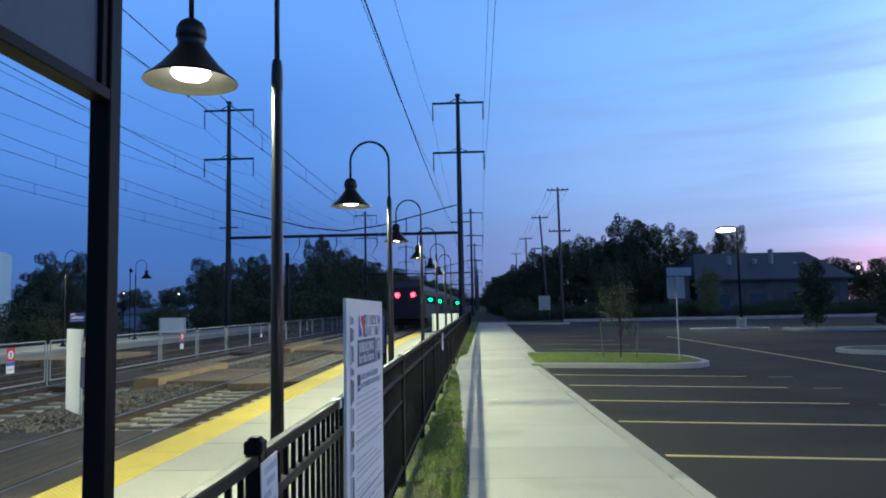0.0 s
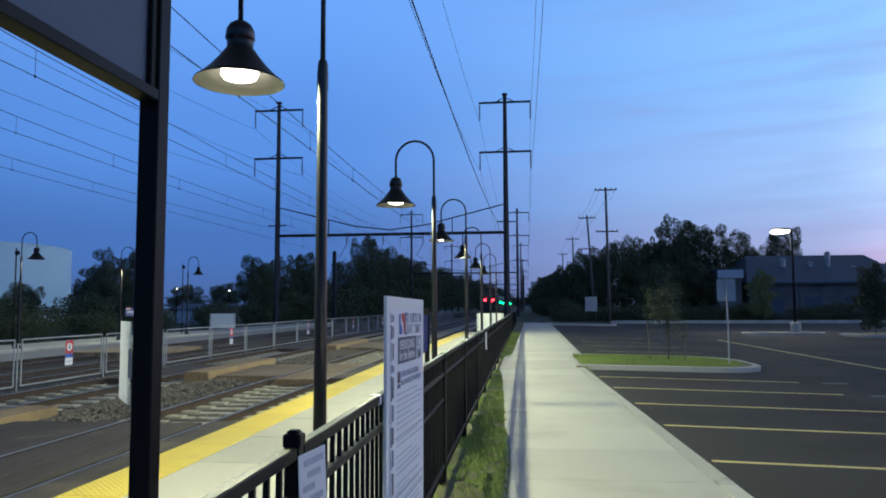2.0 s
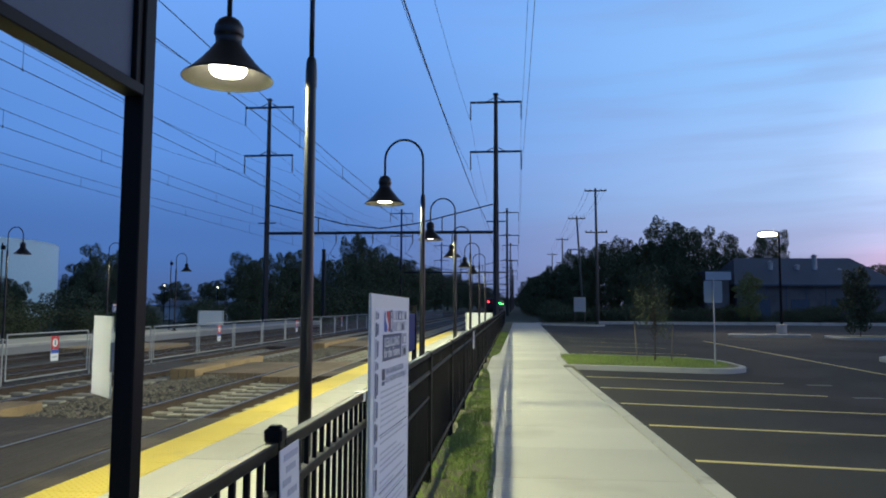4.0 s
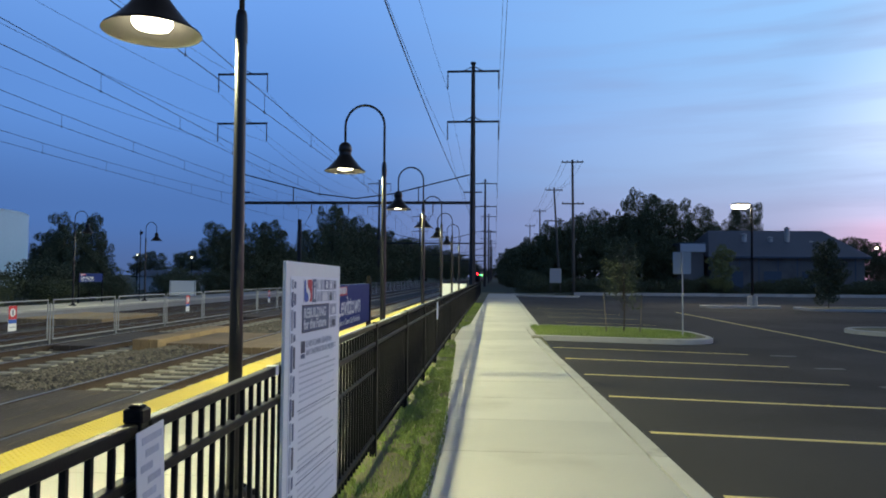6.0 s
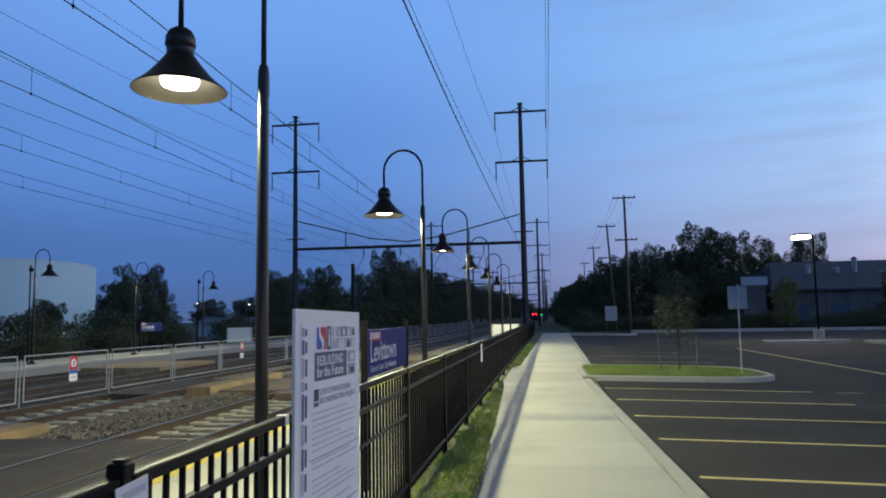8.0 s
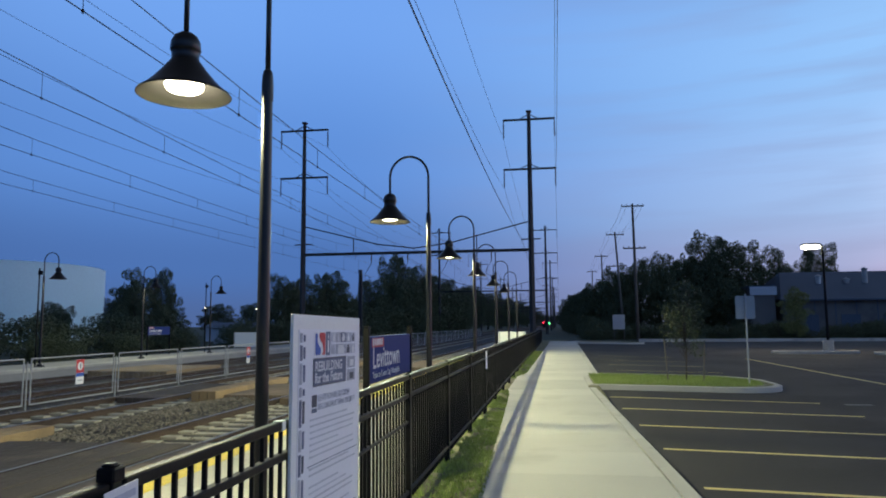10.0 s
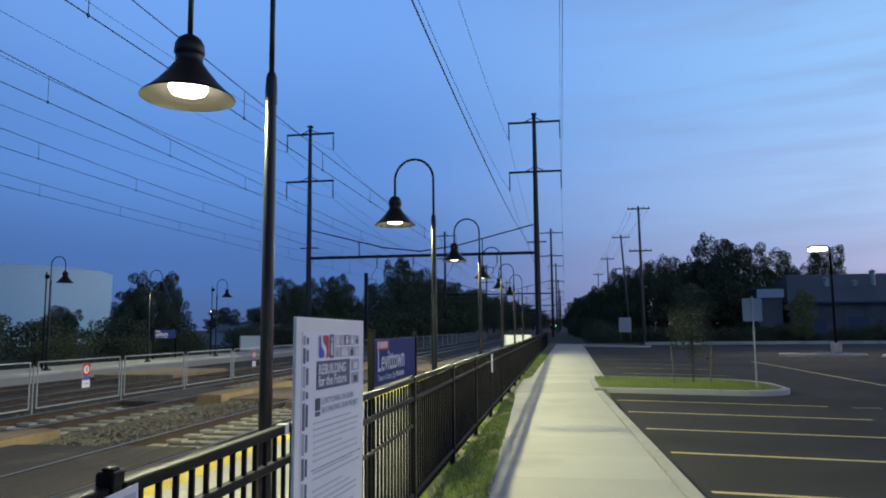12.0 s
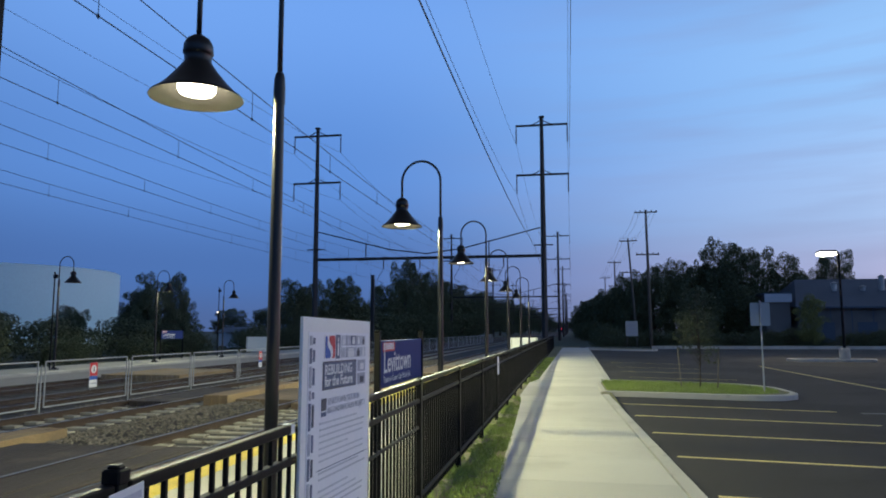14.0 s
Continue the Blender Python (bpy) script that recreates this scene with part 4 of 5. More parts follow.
def build_overhead():
    for i, y in enumerate(TOWERS):
        if i == 0:
            continue
        mast(TOWER_R + bend(y), y)
        mast(TOWER_L + bend(y), y)
        g = thing("catenary_gantry", "dark steel beam with a sagging span wire across the tracks", "gantry", (bend(y), y, 0), group="catenary gantries")
        part("beam", Form().box(TOWER_L + 0.3, -0.16, 9.24, TOWER_R - 0.3, 0.16, 9.54, 0.03), M["tower_steel"], g)
        mid = (TOWER_L + TOWER_R) / 2
        part("span_wire", Form().tube([(TOWER_L + 0.3, 0, 12.45), (mid - 4, 0, 10.35), (mid, 0, 9.85), (mid + 4, 0, 10.35), (TOWER_R - 0.3, 0, 12.35)], 0.07, 6), M["tower_steel"], g)
        for x in (TOWER_L + 5.7, TOWER_R - 5.7):
            part("strut", Form().box(x - 0.05, -0.05, 9.54, x + 0.05, 0.05, 11.1), M["tower_steel"], g)
        for cx in (NEAR_TRACK, SECOND_TRACK, THIRD_TRACK, FOURTH_TRACK):
            f = Form().tube([(cx, 0, 9.24), (cx, 0, 8.35)], 0.05, 6)
            for k in range(4):
                f.lathe([(0.03, 0.04), (0.12, 0.0), (0.03, -0.04)], 8, (cx, 0, 9.1 - k * 0.16))
            part("insulator", f, M["insulator"], g)
            part("steady_arm", Form().tube([(cx, 0, 8.35), (cx - 0.7, 0, 7.1), (cx, 0, 6.7)], 0.03, 5), M["tower_steel"], g)
    for cx in (NEAR_TRACK, SECOND_TRACK, THIRD_TRACK, FOURTH_TRACK):
        c = thing("catenary", "thin dark overhead contact wires with droppers", "overhead wire", group="catenaries")
        drop_f = Form()
        zc = {NEAR_TRACK: 6.2, SECOND_TRACK: 6.83, THIRD_TRACK: 6.95, FOURTH_TRACK: 6.92}[cx]
        for a, b in zip(TOWERS, TOWERS[1:]):
            p = sag((cx + bend(a), a, zc + 2.0), (cx + bend(b), b, zc + 2.0), 1.68, 18)
            part("messenger_wire", Form().tube(p, 0.010, 5), M["cable"], c)
            q = sag((cx + bend(a), a, zc), (cx + bend(b), b, zc), 0.10, 6)
            part("contact_wire", Form().tube(q, 0.010, 5), M["cable"], c)
            for k in range(1, 18):
                pt = p[k]
                drop_f.tube([pt, (pt.x, pt.y, zc - 0.1 * 4 * (k / 18) * (1 - k / 18))], 0.007, 4).lathe([(0.0, 0.05), (0.03, 0.0), (0.0, -0.05)], 6, (pt.x, pt.y, zc - 0.1 * 4 * (k / 18) * (1 - k / 18)))
        part("droppers", drop_f, M["cable"], c)["kind"] = "stuff"
    for x0 in (TOWER_R, TOWER_L):
        for dx, z, d, r in ((-2.68, 21.3, 2.2, 0.014), (2.68, 21.3, 2.2, 0.014), (-2.68, 15.95, 2.0, 0.014), (2.68, 15.95, 2.0, 0.014), (-0.95, 10.6, 1.35, 0.022)):
            if x0 == TOWER_L and z < 12:
                continue
            w = thing("feeder_cable", "long dark transmission cable sagging between masts", "cable", group="transmission cables")
            for a, b in zip(TOWERS, TOWERS[1:]):
                part("span", Form().tube(sag((x0 + dx + bend(a), a, z), (x0 + dx + bend(b), b, z), d, 16), r, 5), M["cable"], w)


build_overhead()


# ---- vegetation ----
def leaf_cloud(rnd, blobs, count, size):
    """Leaves scattered over the shells of uneven blobs."""
    f = Form()
    total = sum(b[3] * b[3] for b in blobs)
    for (cx, cy, cz, r) in blobs:
        for _ in range(int(count * r * r / total)):
            d = Vector((rnd.gauss(0, 1), rnd.gauss(0, 1), rnd.gauss(0, 0.85))).normalized()
            k = r * (0.55 + 0.5 * rnd.random() ** 0.6) * (1 + 0.22 * noise.noise(d * 2.3 + Vector((cx, cy, cz))))
            p = Vector((cx, cy, cz)) + d * k
            a = Vector((rnd.gauss(0, 1), rnd.gauss(0, 1), rnd.gauss(0, 1))).normalized()
            b = a.cross(d).normalized() if abs(a.dot(d)) < 0.98 else a.orthogonal().normalized()
            s = size * rnd.uniform(0.6, 1.4)
            c = a.cross(b) * s * 0.5
            f.add([p - b * s, p - c * 0.8, p + b * s, p + c], [(0, 1, 2, 3)])
    return f


def make_tree(name, seed, h, spread, trunk, leaf, count, size, label, low=0.25, narrow=1.0):
    rnd = random.Random(seed)
    t = thing(name, label, "tree")
    tk = Form().tube([(0, 0, -0.7), (0.05 * spread, 0, h * 0.3), (0.02, 0.04 * spread, h * 0.62), (0, 0, h * 0.86)], [trunk, trunk * 0.75, trunk * 0.45, trunk * 0.12], 8)
    blobs = [(0, 0, h * 0.84, spread * 0.24), (0, 0, h * 0.62, spread * 0.36), (0, 0, h * 0.42, spread * 0.42)]
    n = 24
    for i in range(n):
        a = i * 2.4 + rnd.uniform(-0.3, 0.3)
        z = h * (low + (0.80 - low) * (i + 0.5) / n)
        out = spread * (0.62 - 0.35 * abs((z / h - 0.45) / 0.5)) * rnd.uniform(0.7, 1.15) * narrow
        p = (math.cos(a) * out, math.sin(a) * out, z + rnd.uniform(-0.05, 0.08) * h)
        tk.tube([(0, 0, max(0.1 * h, z * 0.62)), (p[0] * 0.5, p[1] * 0.5, (z * 0.62 + p[2]) / 2 + 0.02 * h), p], [trunk * 0.38, trunk * 0.2, trunk * 0.05], 5)
        blobs.append((*p, spread * rnd.uniform(0.15, 0.27)))
        blobs.append((p[0] * 1.25 + rnd.uniform(-0.2, 0.2) * spread, p[1] * 1.25 + rnd.uniform(-0.2, 0.2) * spread, p[2] + rnd.uniform(-0.03, 0.13) * h, spread * rnd.uniform(0.07, 0.14)))
    part("trunk", tk, M["bark"], t, smooth=True)
    part("crown", leaf_cloud(rnd, blobs, count, size), leaf, t)
    return t


def build_trees():
    protos = [make_tree("tree", 11 + i, 10.0, 4.6, 0.22, M["leaf"], 30000, 0.10, "dense broadleaf tree dark against the dusk sky", low=0.10) for i in range(4)]
    bushes = [make_tree("bush", 31 + i, 4.0, 3.6, 0.08, M["leaf"], 8000, 0.10, "low dense bush dark in the dusk", low=0.05) for i in range(2)]
    for b in bushes:
        tagged(b, category="bush", group="bushes")
    for p in protos:
        tagged(p, group="trees")
    used = {}
    rnd = random.Random(8)

    def put(plist, x, y, h, base, wide=1.0):
        i = rnd.randrange(len(plist))
        src = plist[i]
        s = 1.03 * h / base
        m = pose(x, y, -0.5, 0, 0, rnd.uniform(0, 360)) @ Matrix.Diagonal((s * wide, s * wide, s, 1))
        if src.name not in used:
            used[src.name] = (src, m)
        else:
            copy_thing(src, m)
    # beside the far platform, tall woods along the line
    for x, y, h, w in LEFT_TREES:
        put(protos, x, y, h, 10.0, w)
    for x, y, h, w in RIGHT_TREES:
        put(protos, x, y, h, 10.0, w)
    for x, y, h, w in BUSHES:
        put(bushes, x, y, h, 4.0, w)
    for src, m in used.values():
        src.matrix_basis = m


LEFT_TREES = [(-62, 170, 8, 1.6), (-75, 175, 8.5, 1.6), (-88, 180, 8, 1.7), (-100, 175, 8.5, 1.8), (-50, 165, 8, 1.6), (-115, 180, 9, 1.8), (-43, 150, 7.5, 1.4), (-37.5, 61.5, 7.9, 0.6), (-38, 66.8, 8.0, 0.58), (-40.5, 64, 6.3, 0.8), (-34, 60, 4.2, 1.0), (-46, 62, 4.6, 1.2),
              (-30.5, 80, 8.2, 0.8), (-31, 88, 8.4, 0.9), (-30, 95, 9.6, 0.75), (-33, 108, 9.2, 1.0), (-30.5, 120, 10.2, 0.9), (-30, 136, 15.9, 0.62),
              (-31, 150, 15.2, 0.8), (-30, 162, 16.4, 0.8), (-31, 178, 15.0, 1.0), (-30, 198, 15.6, 1.1), (-31, 222, 15.2, 1.2), (-30, 250, 15.8, 1.3),
              (-31, 285, 16.8, 1.4), (-30, 330, 17, 1.5), (-29, 385, 17, 1.7), (-28, 450, 18, 1.9), (-26, 530, 18, 2.1), (-24, 640, 18, 2.5)]
RIGHT_TREES = [(24.3, 118, 16.7, 0.66), (29.2, 119, 15.3, 0.85), (34.6, 120, 14.7, 0.72), (20.6, 119, 12.6, 0.8), (17.0, 117, 13.8, 0.66), (13.6, 113, 12.2, 0.75), (10.4, 112, 10.6, 0.75), (22, 124, 13.0, 0.9), (27, 126, 14.0, 1.0),
               (43.2, 125, 14.7, 0.7), (40.6, 126, 12.6, 0.6), (12, 125, 11.0, 1.0), (9.5, 140, 10.6, 1.1), (8.6, 160, 10.6, 1.2), (8.5, 185, 11, 1.3), (8.5, 215, 11.5, 1.5), (9, 250, 12, 1.6), (9, 300, 12, 1.8),
               (10, 370, 12.5, 1.4), (11, 460, 13, 1.6), (13, 580, 13, 1.8), (-22, 930, 15, 1.5), (-12, 940, 14, 1.5), (-3, 945, 14.5, 1.4), (5, 935, 14, 1.5), (14, 930, 15, 1.5), (22, 900, 15, 1.5), (52, 160, 12.6, 1.2), (62, 165, 12.0, 1.3), (72, 165, 12.4, 1.3), (84, 170, 12, 1.4), (97, 175, 12, 1.4),
               (19, 105, 8.5, 1.0), (26, 108, 8.5, 1.1), (60, 112, 6.5, 1.2), (68, 112, 7.0, 1.2)]
BUSHES = [(x, 30 + 0.5 * i + y, h, 1.25) for i, (x, y, h) in enumerate([(-29, -2, 1.6), (-31, 3, 3.2), (-28.5, 8, 1.8), (-32, 11, 3.0), (-29, 15, 1.8), (-33, 19, 3.2), (-30, 23, 2.0), (-34, 27, 3.0), (-29, 31, 2.2), (-31, 36, 2.8), (-29, 41, 2.6), (-30, 47, 3.4), (-28.5, 54, 3.8), (-29, 61, 4.6), (-28.5, 69, 5.0), (-28.5, 78, 5.0), (-28, 88, 5.4), (-28, 100, 5.6), (-28, 114, 6.0), (-28, 130, 6.4), (-27, 150, 7)])]
BUSHES += [(-36, 36, 3.6, 1.3), (-40, 44, 3.8, 1.4), (-46, 50, 4.0, 1.5), (-52, 54, 4.2, 1.5), (-58, 58, 4.4, 1.5)]
BUSHES += [(x, 86 + (i % 3) * 2, 1.6 + (i % 4) * 0.25, 1.7) for i, x in enumerate(range(5, 76, 3))]
BUSHES += [(5.6 + 0.7 * (i % 3), 92 + 13 * i, 2.6 + 0.35 * min(i, 5), 1.1) for i in range(13)]


def build_young_tree(x, y, h, label, seed, stakes=True, spread=0.85, count=2400, low=0.34, leaf="leaf_young"):
    t = make_tree("young_tree", seed, h, spread, 0.028, M[leaf], count, 0.04 if stakes else 0.07, label, low=low, narrow=0.75)
    t.matrix_basis = pose(x, y, lot_z(x) + 0.13)
    tagged(t, category="young tree")
    if stakes:
        for s in (-1, 1):
            st = Form().tube([(x + s * 0.52, y, lot_z(x)), (x + s * 0.60, y, lot_z(x) + 1.35)], 0.022, 7)
            solid("tree_stake", st, M["pole_wood"], "slim wooden stake beside the young tree", "stake", "tree stakes")


build_trees()
build_young_tree(4.75, 23.6, 3.35, "slender young tree with sparse leaves held by stakes", 51, True, 1.05, 1800, 0.3)
build_young_tree(21.4, 46.4, 4.5, "bushy upright young tree in the planting bed", 52, False, 1.75, 9000, 0.10)
build_young_tree(25.0, 44.9, 4.2, "leafy young tree in the planting bed", 53, False, 1.3, 8000, 0.12)
# the lamplight on this tree is in its leaf colour
build_young_tree(26.6, 83.5, 6.2, "bushy tree before the building with lamplight put into its leaf colour", 54, False, 2.4, 11000, 0.08, "leaf_lamplit")


# ---- car park fittings ----
def build_lot_things():
    z = lot_z(6.2) + 0.13
    s = thing("road_sign", "blank grey back of a road sign on a steel post", "road sign", (6.35, 22.6, z), 8)
    part("post", Form().box(-0.02, -0.018, -0.3, 0.02, 0.018, 2.62, 0.005), M["galvanised"], s)
    pl = part("plate", Form().prism(rounded_island(-0.283, 0.283, -0.335, 0.335, 0.04, 0.04, 0, 3), 0, 0.004), M["alu"], s, "dull grey metal plate")
    pl.matrix_basis = pose(0, 0.03, 2.225, 90)
    part("bolt", Form().lathe([(0.012, 0), (0.012, 0.01), (0, 0.012)], 6, (0, 0, 0)), M["galvanised"], s).matrix_basis = pose(0, -0.02, 2.45, 90)
    l = thing("parking_light", "tall dark pole with a lit flat floodlight head", "street lamp", (18.1, 50.0, lot_z(19)))
    part("footing", Form().lathe([(0.32, -0.1), (0.32, 0.75), (0.28, 0.8), (0, 0.8)], 16), M["kerb"], l, "round concrete footing")
    part("pole", Form().tube([(0, 0, 0.8), (0, 0, 6.95)], [0.09, 0.07], 8), M["black_steel"], l)
    hd = part("head", Form().box(-1.06, 0.10, 6.98, -0.04, 0.95, 7.09, 0.04).tube([(0, 0, 6.9), (-0.1, 0.15, 7.03), (-0.4, 0.4, 7.03)], 0.05, 8), M["black_steel"], l)
    part("light_panel", Form().box(-1.04, 0.12, 6.78, -0.06, 0.93, 6.978, 0.05), M["led"], hd, "glowing lamp panel").visible_shadow = False
    d = bpy.data.lights.new("lamp_light", "POINT")
    d.energy, d.color, d.shadow_soft_size = 1150, (1.0, 0.92, 0.65), 0.2
    new("lamp_light", d).matrix_basis = pose(17.45, 51.0, lot_z(19) + 6.72)
    b = thing("billboard", "dull grey notice board on posts in the far grass", "sign board", (7.7, 81.5, -0.2), 0)
    part("board", Form().box(-0.65, -0.03, 1.25, 0.65, 0.03, 2.85, 0.01), M["alu"], b)
    for k in range(4):
        part("text_bar", Form().box(-0.5, -0.04, 1.5 + k * 0.3, 0.45, -0.029, 1.62 + k * 0.3), M["ink_grey"], b)
    for x in (-0.55, 0.5):
        part("post", Form().box(x, -0.04, -0.3, x + 0.08, 0.04, 1.25), M["pole_wood"], b)


def utility_pole(x, y, h, lean, arms):
    p = thing("utility_pole", "weathered wooden utility pole with crossarms", "utility pole", (x, y, -0.4), group="utility poles")
    top = lean
    part("pole", Form().tube([(0, 0, -0.3), (top * 0.5, 0, h * 0.5), (top, 0, h)], [0.19, 0.16, 0.12], 10), M["pole_wood"], p, smooth=True)
    for z in arms:
        cx = top * z / h
        a = part("crossarm", Form().box(cx - 1.25, -0.16, z - 0.07, cx + 1.25, -0.02, z + 0.07, 0.01), M["pole_wood"], p)
        for dx in (-1.15, -0.6, 0.6, 1.15):
            part("insulator", Form().lathe([(0.02, 0.05), (0.06, 0.12), (0.05, 0.22), (0, 0.24)], 8, (cx + dx, -0.09, z)), M["insulator"], a)


def build_right_side():
    utility_pole(9.9, 83, 15.6, -0.15, (15.3, 10.5))
    utility_pole(10.6, 107, 15.4, -0.9, (15.0, 10.4))
    utility_pole(10.2, 143, 15.6, -0.2, (15.2, 10.6))
    utility_pole(10.2, 185, 15.6, 0.1, (15.2, 10.6))
    for dx in (-1.15, -0.6, 0.6, 1.15):
        w = Form()
        pts = [(9.9 - 0.15, 83), (10.6 - 0.9, 107), (10.2 - 0.2, 143), (10.2, 185)]
        for (x0, y0), (x1, y1) in zip(pts, pts[1:]):
            w.tube(sag((x0 + dx, y0, 15.1), (x1 + dx, y1, 15.0), 0.7, 8), 0.014, 4)
        solid("utility_cable", w, M["cable"], "thin cable strung between wooden poles", "cable", "utility cables")
    # long low building beyond the car park
    b = thing("warehouse", "long low building with a blue-grey metal roof", "building", (0, 0, 0))
    x0, x1, y0, y1 = 31.3, 52, 103, 122
    part("wall", Form().box(x0, y0, -0.6, x1, y1, 4.85), M["wall"], b, "grey clad wall")
    ym = (y0 + y1) / 2
    part("roof", Form().add([(x0 - 0.6, y0 - 0.8, 4.75), (x1 + 0.6, y0 - 0.8, 4.75), (x1 - 1.5, ym, 9.0), (x0 + 2.4, ym, 9.0), (x0 - 0.6, y1 + 0.8, 4.75), (x1 + 0.6, y1 + 0.8, 4.75), (x0 - 0.6, y0 - 0.8, 4.5), (x1 + 0.6, y0 - 0.8, 4.5)], [(0, 1, 2, 3), (3, 2, 5, 4), (0, 3, 4), (1, 5, 2), (6, 7, 1, 0)]), M["roof"], b, "blue-grey metal roof")
    for i in range(8):
        x = x0 + 1.2 + i * 2.6
        part("wall_rib", Form().box(x, y0 - 0.06, -0.6, x + 0.12, y0 - 0.002, 4.7), M["roof"], b)
    for i, x in enumerate((33.2, 38.4, 43.6, 46.2)):
        d = part("door", Form().box(x, y0 - 0.08, -0.3, x + 2.4, y0 - 0.003, 2.7), M["roof"], b, "closed dark door")
    for x, z in ((37.5, 7.7), (41.2, 7.2), (43.6, 8.6), (47.0, 6.6)):
        part("vent", Form().lathe([(0.35, -1.2), (0.35, 0.9), (0.5, 1.0), (0.0, 1.3)], 12, (x, y0 + 5, z - 0.6)), M["galvanised"], b)
    a = thing("annexe", "low pale flat-roofed annexe beside the long building", "building", (0, 0, 0))
    part("wall", Form().box(27.4, 104, -0.6, 30.5, 112, 6.4), M["wall"], a)
    part("roof", Form().box(27.2, 103.7, 6.4, 30.65, 112.3, 6.7), M["roof"], a)
    part("fascia", Form().box(27.2, 103.55, 5.4, 30.65, 103.69, 6.55), M["white_wall"], a, "pale sign fascia")
    # lights showing through the trees
    for x, y, z in ((66.5, 128, 7.2), (76, 140, 6.4)):
        l = thing("yard_light", "small lit lamp on a pole beyond the trees", "street lamp", (x, y, -0.4), group="yard lights")
        part("pole", Form().tube([(0, 0, 0), (0, 0, z)], 0.08, 6), M["black_steel"], l)
        part("globe", Form().lathe([(0, 0), (0.22, 0.1), (0.25, 0.3), (0.15, 0.45), (0, 0.5)], 12, (0, -0.1, z)), M["house_light"], l, "small glowing globe")


def build_left_side():
    t = thing("storage_tank", "large pale blue cylindrical storage tank", "storage tank", (-96.4, 108, 0))
    part("shell", Form().lathe([(20, -0.6), (20, 11.7), (19.7, 11.9), (10, 12.6), (0, 12.9)], 64), M["tank"], t, "pale blue painted shell", True)
    part("rim", Form().lathe([(20.0, 11.6), (20.04, 11.6), (20.04, 11.72), (20.0, 11.74)], 64), M["tank"], t)
    for x, y, w, lit in ((-40, 88, 5.5, True), (-56, 92, 7, False), (-47, 100, 6, False)):
        h = thing("house", "small pale low house among the trees", "house", (x, y, -0.5), 10, group="houses")
        part("wall", Form().box(-w / 2, 0, 0, w / 2, 6, 2.0), M["white_wall"], h)
        part("roof", Form().add([(-w / 2 - 0.3, -0.4, 1.95), (w / 2 + 0.3, -0.4, 1.95), (w / 2 + 0.3, 3, 2.7), (-w / 2 - 0.3, 3, 2.7), (-w / 2 - 0.3, 6.4, 1.95), (w / 2 + 0.3, 6.4, 1.95)], [(0, 1, 2, 3), (3, 2, 5, 4), (0, 3, 4), (1, 5, 2)]), M["roof"], h)
        wd = part("window", Form().box(-1.2, -0.05, 0.7, 0.2, -0.002, 1.7), M["glass"], h)
        part("door", Form().box(1.0, -0.05, 0, 1.9, -0.002, 1.9), M["roof"], h)
        if lit:
            l = thing("yard_light", "small lit lamp on a pole by the houses", "street lamp", (x + 3.7, y - 2, -0.5), group="yard lights")
            part("pole", Form().tube([(0, 0, 0), (0, 0, 4.2)], 0.05, 6), M["black_steel"], l)
            part("globe", Form().lathe([(0, 0), (0.07, 0.03), (0.09, 0.1), (0.05, 0.17), (0, 0.18)], 12, (0, 0, 4.2)), M["house_light"], l, "small glowing globe")
    l = thing("yard_light", "small lit lamp on a pole behind the far platform", "street lamp", (-42.2, 84, -0.5), group="yard lights")
    part("pole", Form().tube([(0, 0, 0), (0, 0, 4.4)], 0.05, 6), M["black_steel"], l)
    part("globe", Form().lathe([(0, 0), (0.06, 0.03), (0.075, 0.09), (0.04, 0.15), (0, 0.16)], 12, (0, 0, 4.4)), M["house_light"], l, "small glowing globe")
    s = thing("brick_shed", "brown brick trackside hut at the far platform", "hut", (-31.5, 33.0, -0.5))
    part("wall", Form().box(-3, 0, 0, 0, 3, 4.0), M["brick"], s)
    part("roof", Form().box(-3.15, -0.15, 4.0, 0.15, 3.15, 4.18, 0.03), M["roof"], s)
    for x, y, h in ((-22.05, 29.4, 4.35), (-22.05, 45.0, 4.55)):
        p = thing("speaker_pole", "thin dark pole with a small box on top", "pole", (x, y, 0), group="platform poles")
        part("pole", Form().tube([(0, 0, -0.6), (0, 0, h)], 0.032, 6), M["black_steel"], p)
        part("box", Form().box(-0.05, -0.06, h - 0.3, 0.14, 0.06, h - 0.12, 0.02), M["black_steel"], p)
    m = thing("signal_mast", "dark steel signal mast beside the far tracks", "mast", (-24.5, 92, -0.6))
    part("column", Form().box(-0.22, -0.2, 0, 0.22, 0.2, 9.6, 0.03), M["tower_steel"], m)
    part("ladder", Form().box(0.3, -0.02, 0, 0.34, 0.02, 9.0).box(0.6, -0.02, 0, 0.64, 0.02, 9.0), M["tower_steel"], m)


build_lot_things()
build_right_side()
build_left_side()


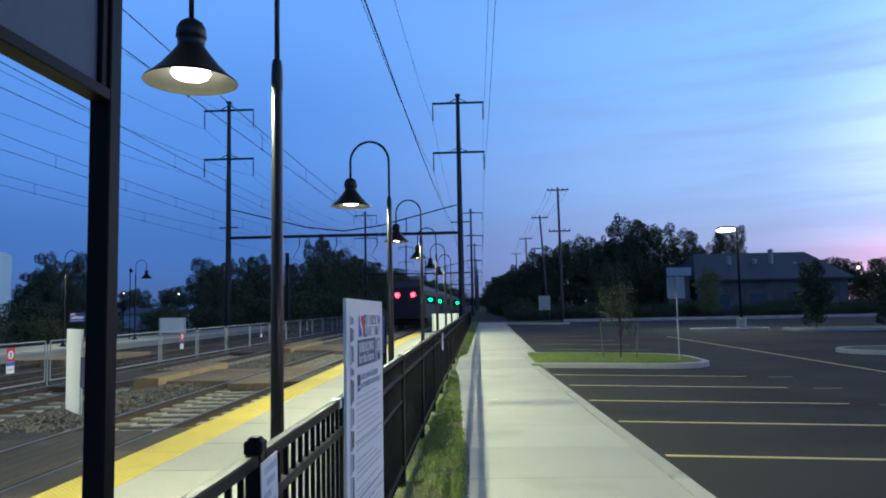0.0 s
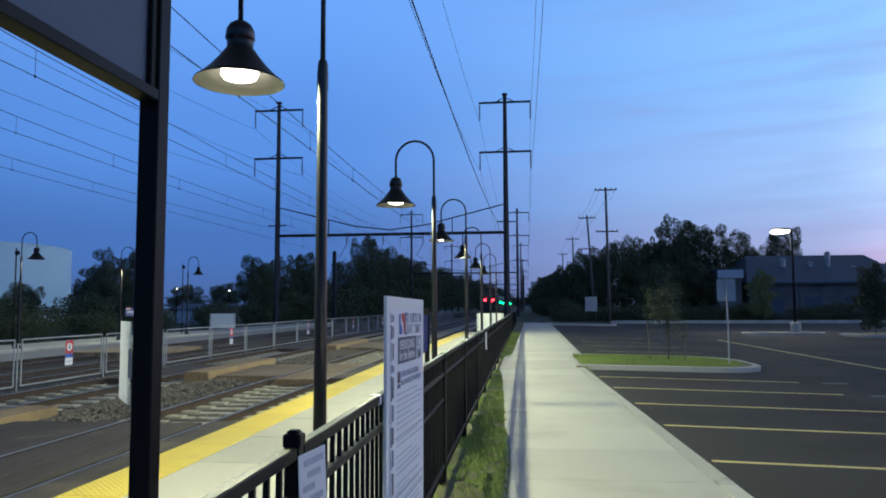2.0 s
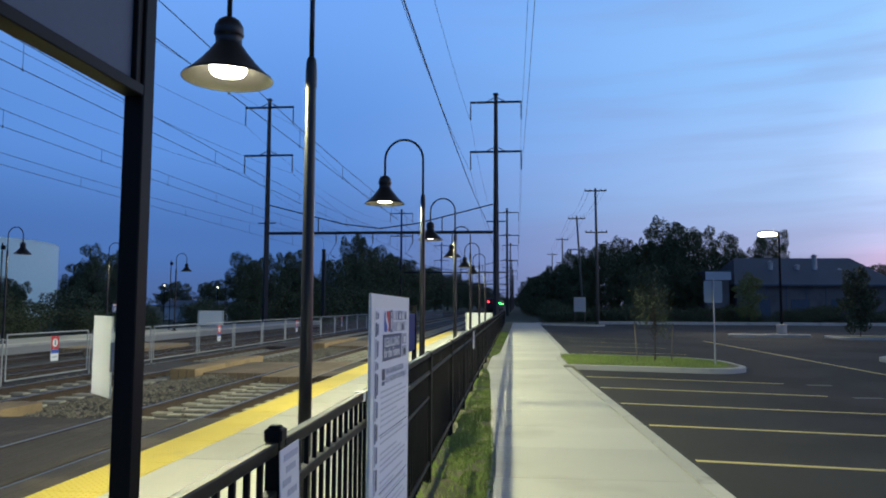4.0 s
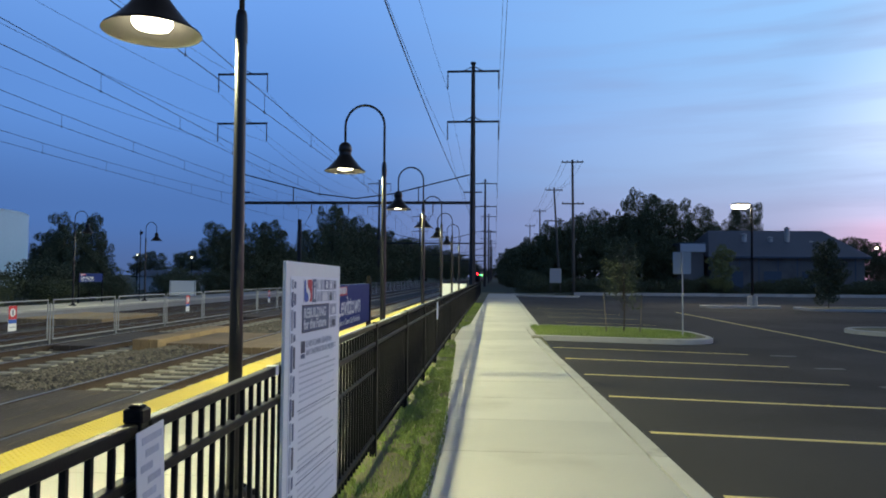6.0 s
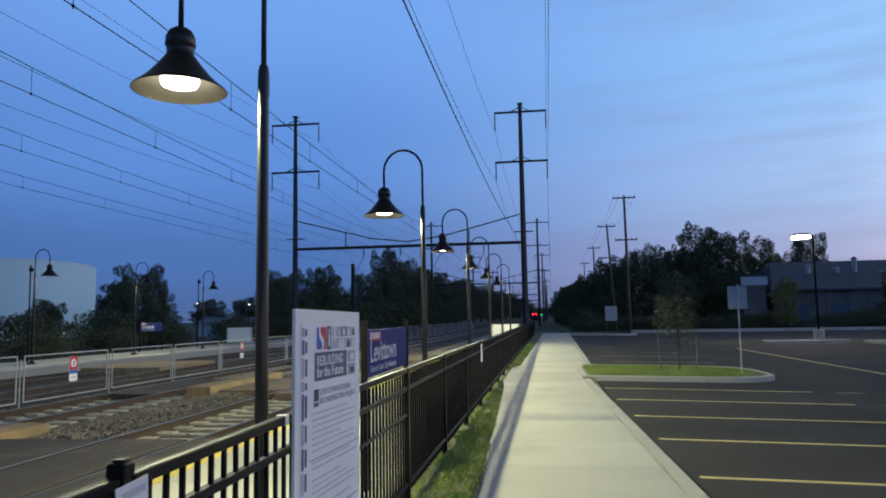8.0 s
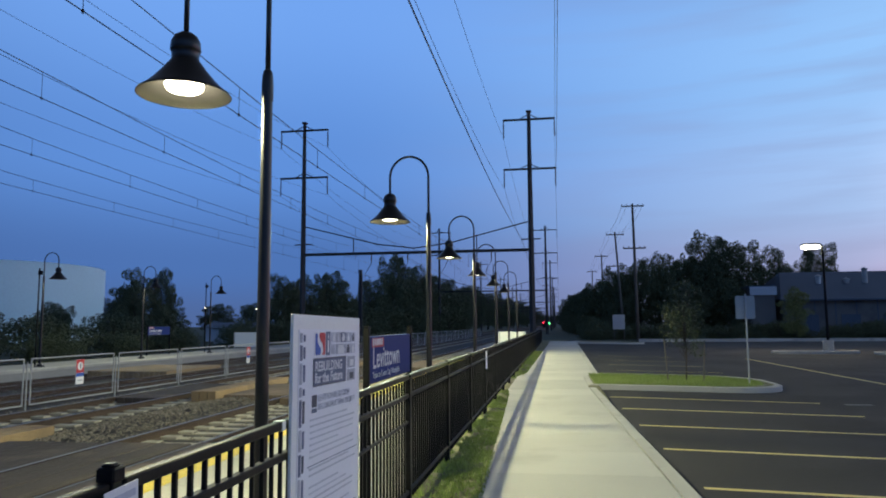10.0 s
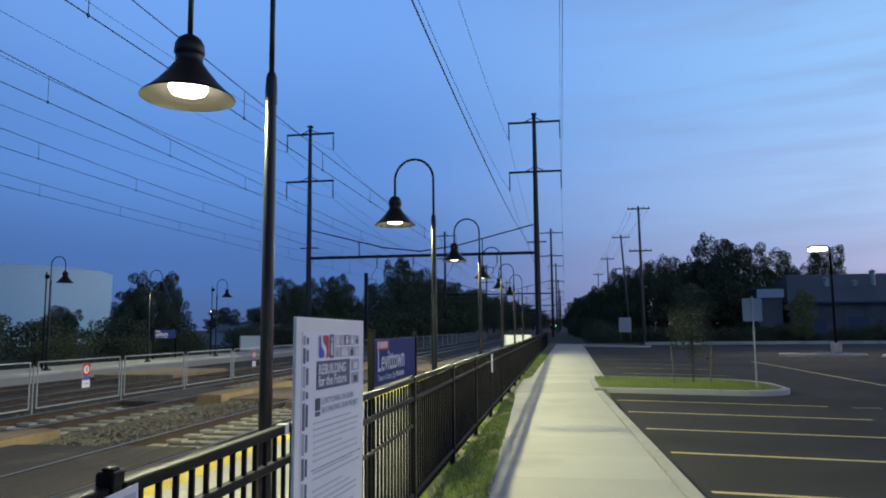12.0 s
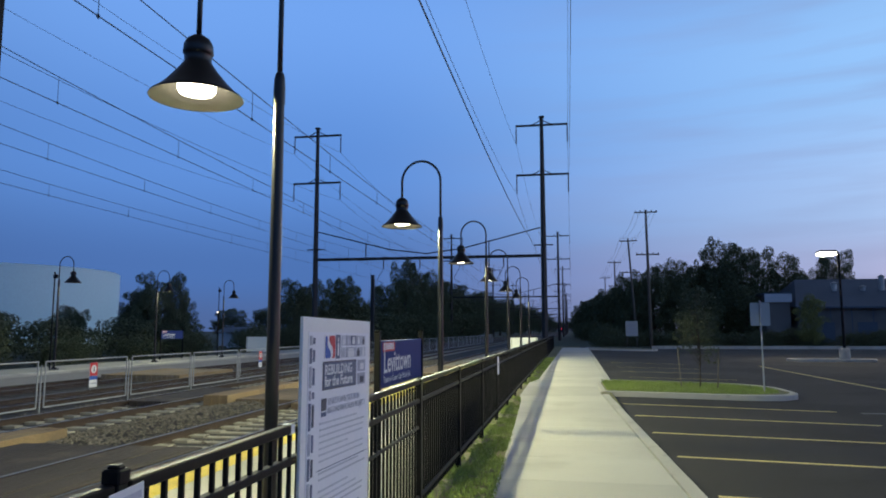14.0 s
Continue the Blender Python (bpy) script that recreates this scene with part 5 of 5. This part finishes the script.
# ---- departing train ----
def build_train():
    t = thing("train", "silver commuter train with red tail lights and green door lights", "train")
    prof = [(-1.5, 0.95), (-1.52, 2.2), (-1.50, 3.25), (-1.35, 3.62), (-0.9, 3.86), (0, 3.95), (0.9, 3.86), (1.35, 3.62), (1.50, 3.25), (1.52, 2.2), (1.5, 0.95)]
    for c in range(4):
        y0 = c * 26.0
        body = part("car_body", Form().extrude_y(prof, y0 + 0.3, y0 + 25.7), M["stainless"], t, "fluted stainless steel car body")
        part("end_panel", Form().box(-1.42, y0 + 0.22, 1.0, 1.42, y0 + 0.298, 3.5, 0.03), M["car_front"], body, "dark car end")
        part("end_door", Form().box(-0.42, y0 + 0.16, 1.1, 0.42, y0 + 0.219, 3.1, 0.02), M["car_front"], body)
        for x in (-0.98, 0.98):
            part("end_window", Form().box(x - 0.32, y0 + 0.19, 2.1, x + 0.32, y0 + 0.2195, 2.9, 0.02), M["glass"], body)
        for s in (-1, 1):
            for k in range(7):
                yy = y0 + 3.0 + k * 2.95
                part("window", Form().box(s * 1.53 - 0.012, yy, 2.15, s * 1.53 + 0.012, yy + 1.9, 2.85), M["glass"], body)
            for yy in (y0 + 1.0, y0 + 23.9):
                part("door", Form().box(s * 1.535 - 0.012, yy, 1.0, s * 1.535 + 0.012, yy + 0.95, 3.1), M["car_front"], body)
            part("skirt", Form().box(s * 1.42 - 0.03, y0 + 4.5, 0.45, s * 1.42 + 0.03, y0 + 21.5, 0.95), M["under"], body)
        for yb in (y0 + 3.6, y0 + 22.4):
            bg = part("truck", Form().box(-1.2, yb - 1.6, 0.35, 1.2, yb + 1.6, 0.85, 0.05), M["under"], t)
            for dy in (-1.2, 1.2):
                for s in (-1, 1):
                    w = part("wheel", Form().lathe([(0, -0.065), (0.41, -0.065), (0.41, 0.04), (0.44, 0.05), (0.44, 0.065), (0, 0.065)], 20), M["under"], bg)
                    w.matrix_basis = pose(s * 0.75, yb + dy, 0.44, 0, 90 * -s, 0)
        for off, ink in ((7.5, "green_light"), (22.7, "green_light"), (36.7, "green_light"), (53.5, "amber_light"), (80.0, "green_light"), (91.0, "green_light")):
            if y0 <= off < y0 + 26:
                part("indicator", Form().lathe([(0, 0.0), (0.125, 0.0), (0.11, 0.14), (0, 0.18)], 10), M[ink], body, "small lit side lamp").matrix_basis = pose(1.53, off, 2.50, 0, 90)
    for s in (-1, 1):
        part("tail_light", Form().lathe([(0, 0.0), (0.20, 0.0), (0.17, 0.06), (0, 0.09)], 14), M["red_light"], t, "glowing red tail light").matrix_basis = pose(s * 0.64, 0.22, 2.86, 90)
    return t


train = build_train()
build_grass()


# ---- what moves ----
def motions():
    rows = []
    k = 0
    while k <= 140:
        y = 57.5 + 30.3 * k / 10
        rows.append((k / 10, pose(NEAR_TRACK + bend(y), y, -0.2, 0, 0, -0.258 * min(1.0, (y - 40) / 60))))
        k += 2
    walk(train, rows)
    swing = [(0, -48), (0.4, -57), (0.8, -44), (1.2, -50), (1.6, -53), (2.0, -52), (2.4, -53), (2.7, -58), (3.6, -48), (4.8, -38), (5.2, -36), (7, -32), (9, -33), (14, -34)]
    sway = [(0, 0), (0.4, -4), (0.8, 10), (1.2, 8), (1.6, 20), (2.0, 14), (2.4, 20), (2.7, 2), (3.6, 4), (4.8, 0), (14, 0)]
    walk(post_notice, [(t, pose(FENCE_X + 0.05, 2.505, 0, 0, 0, 88 - a) @ pose(0.072, 0, 0.022, 0, -4, 0)) for t, a in sway])
    walk(flap, [(t, pose(-1.08, 2.475, 1.49, 0, 0, a)) for t, a in swing])


motions()
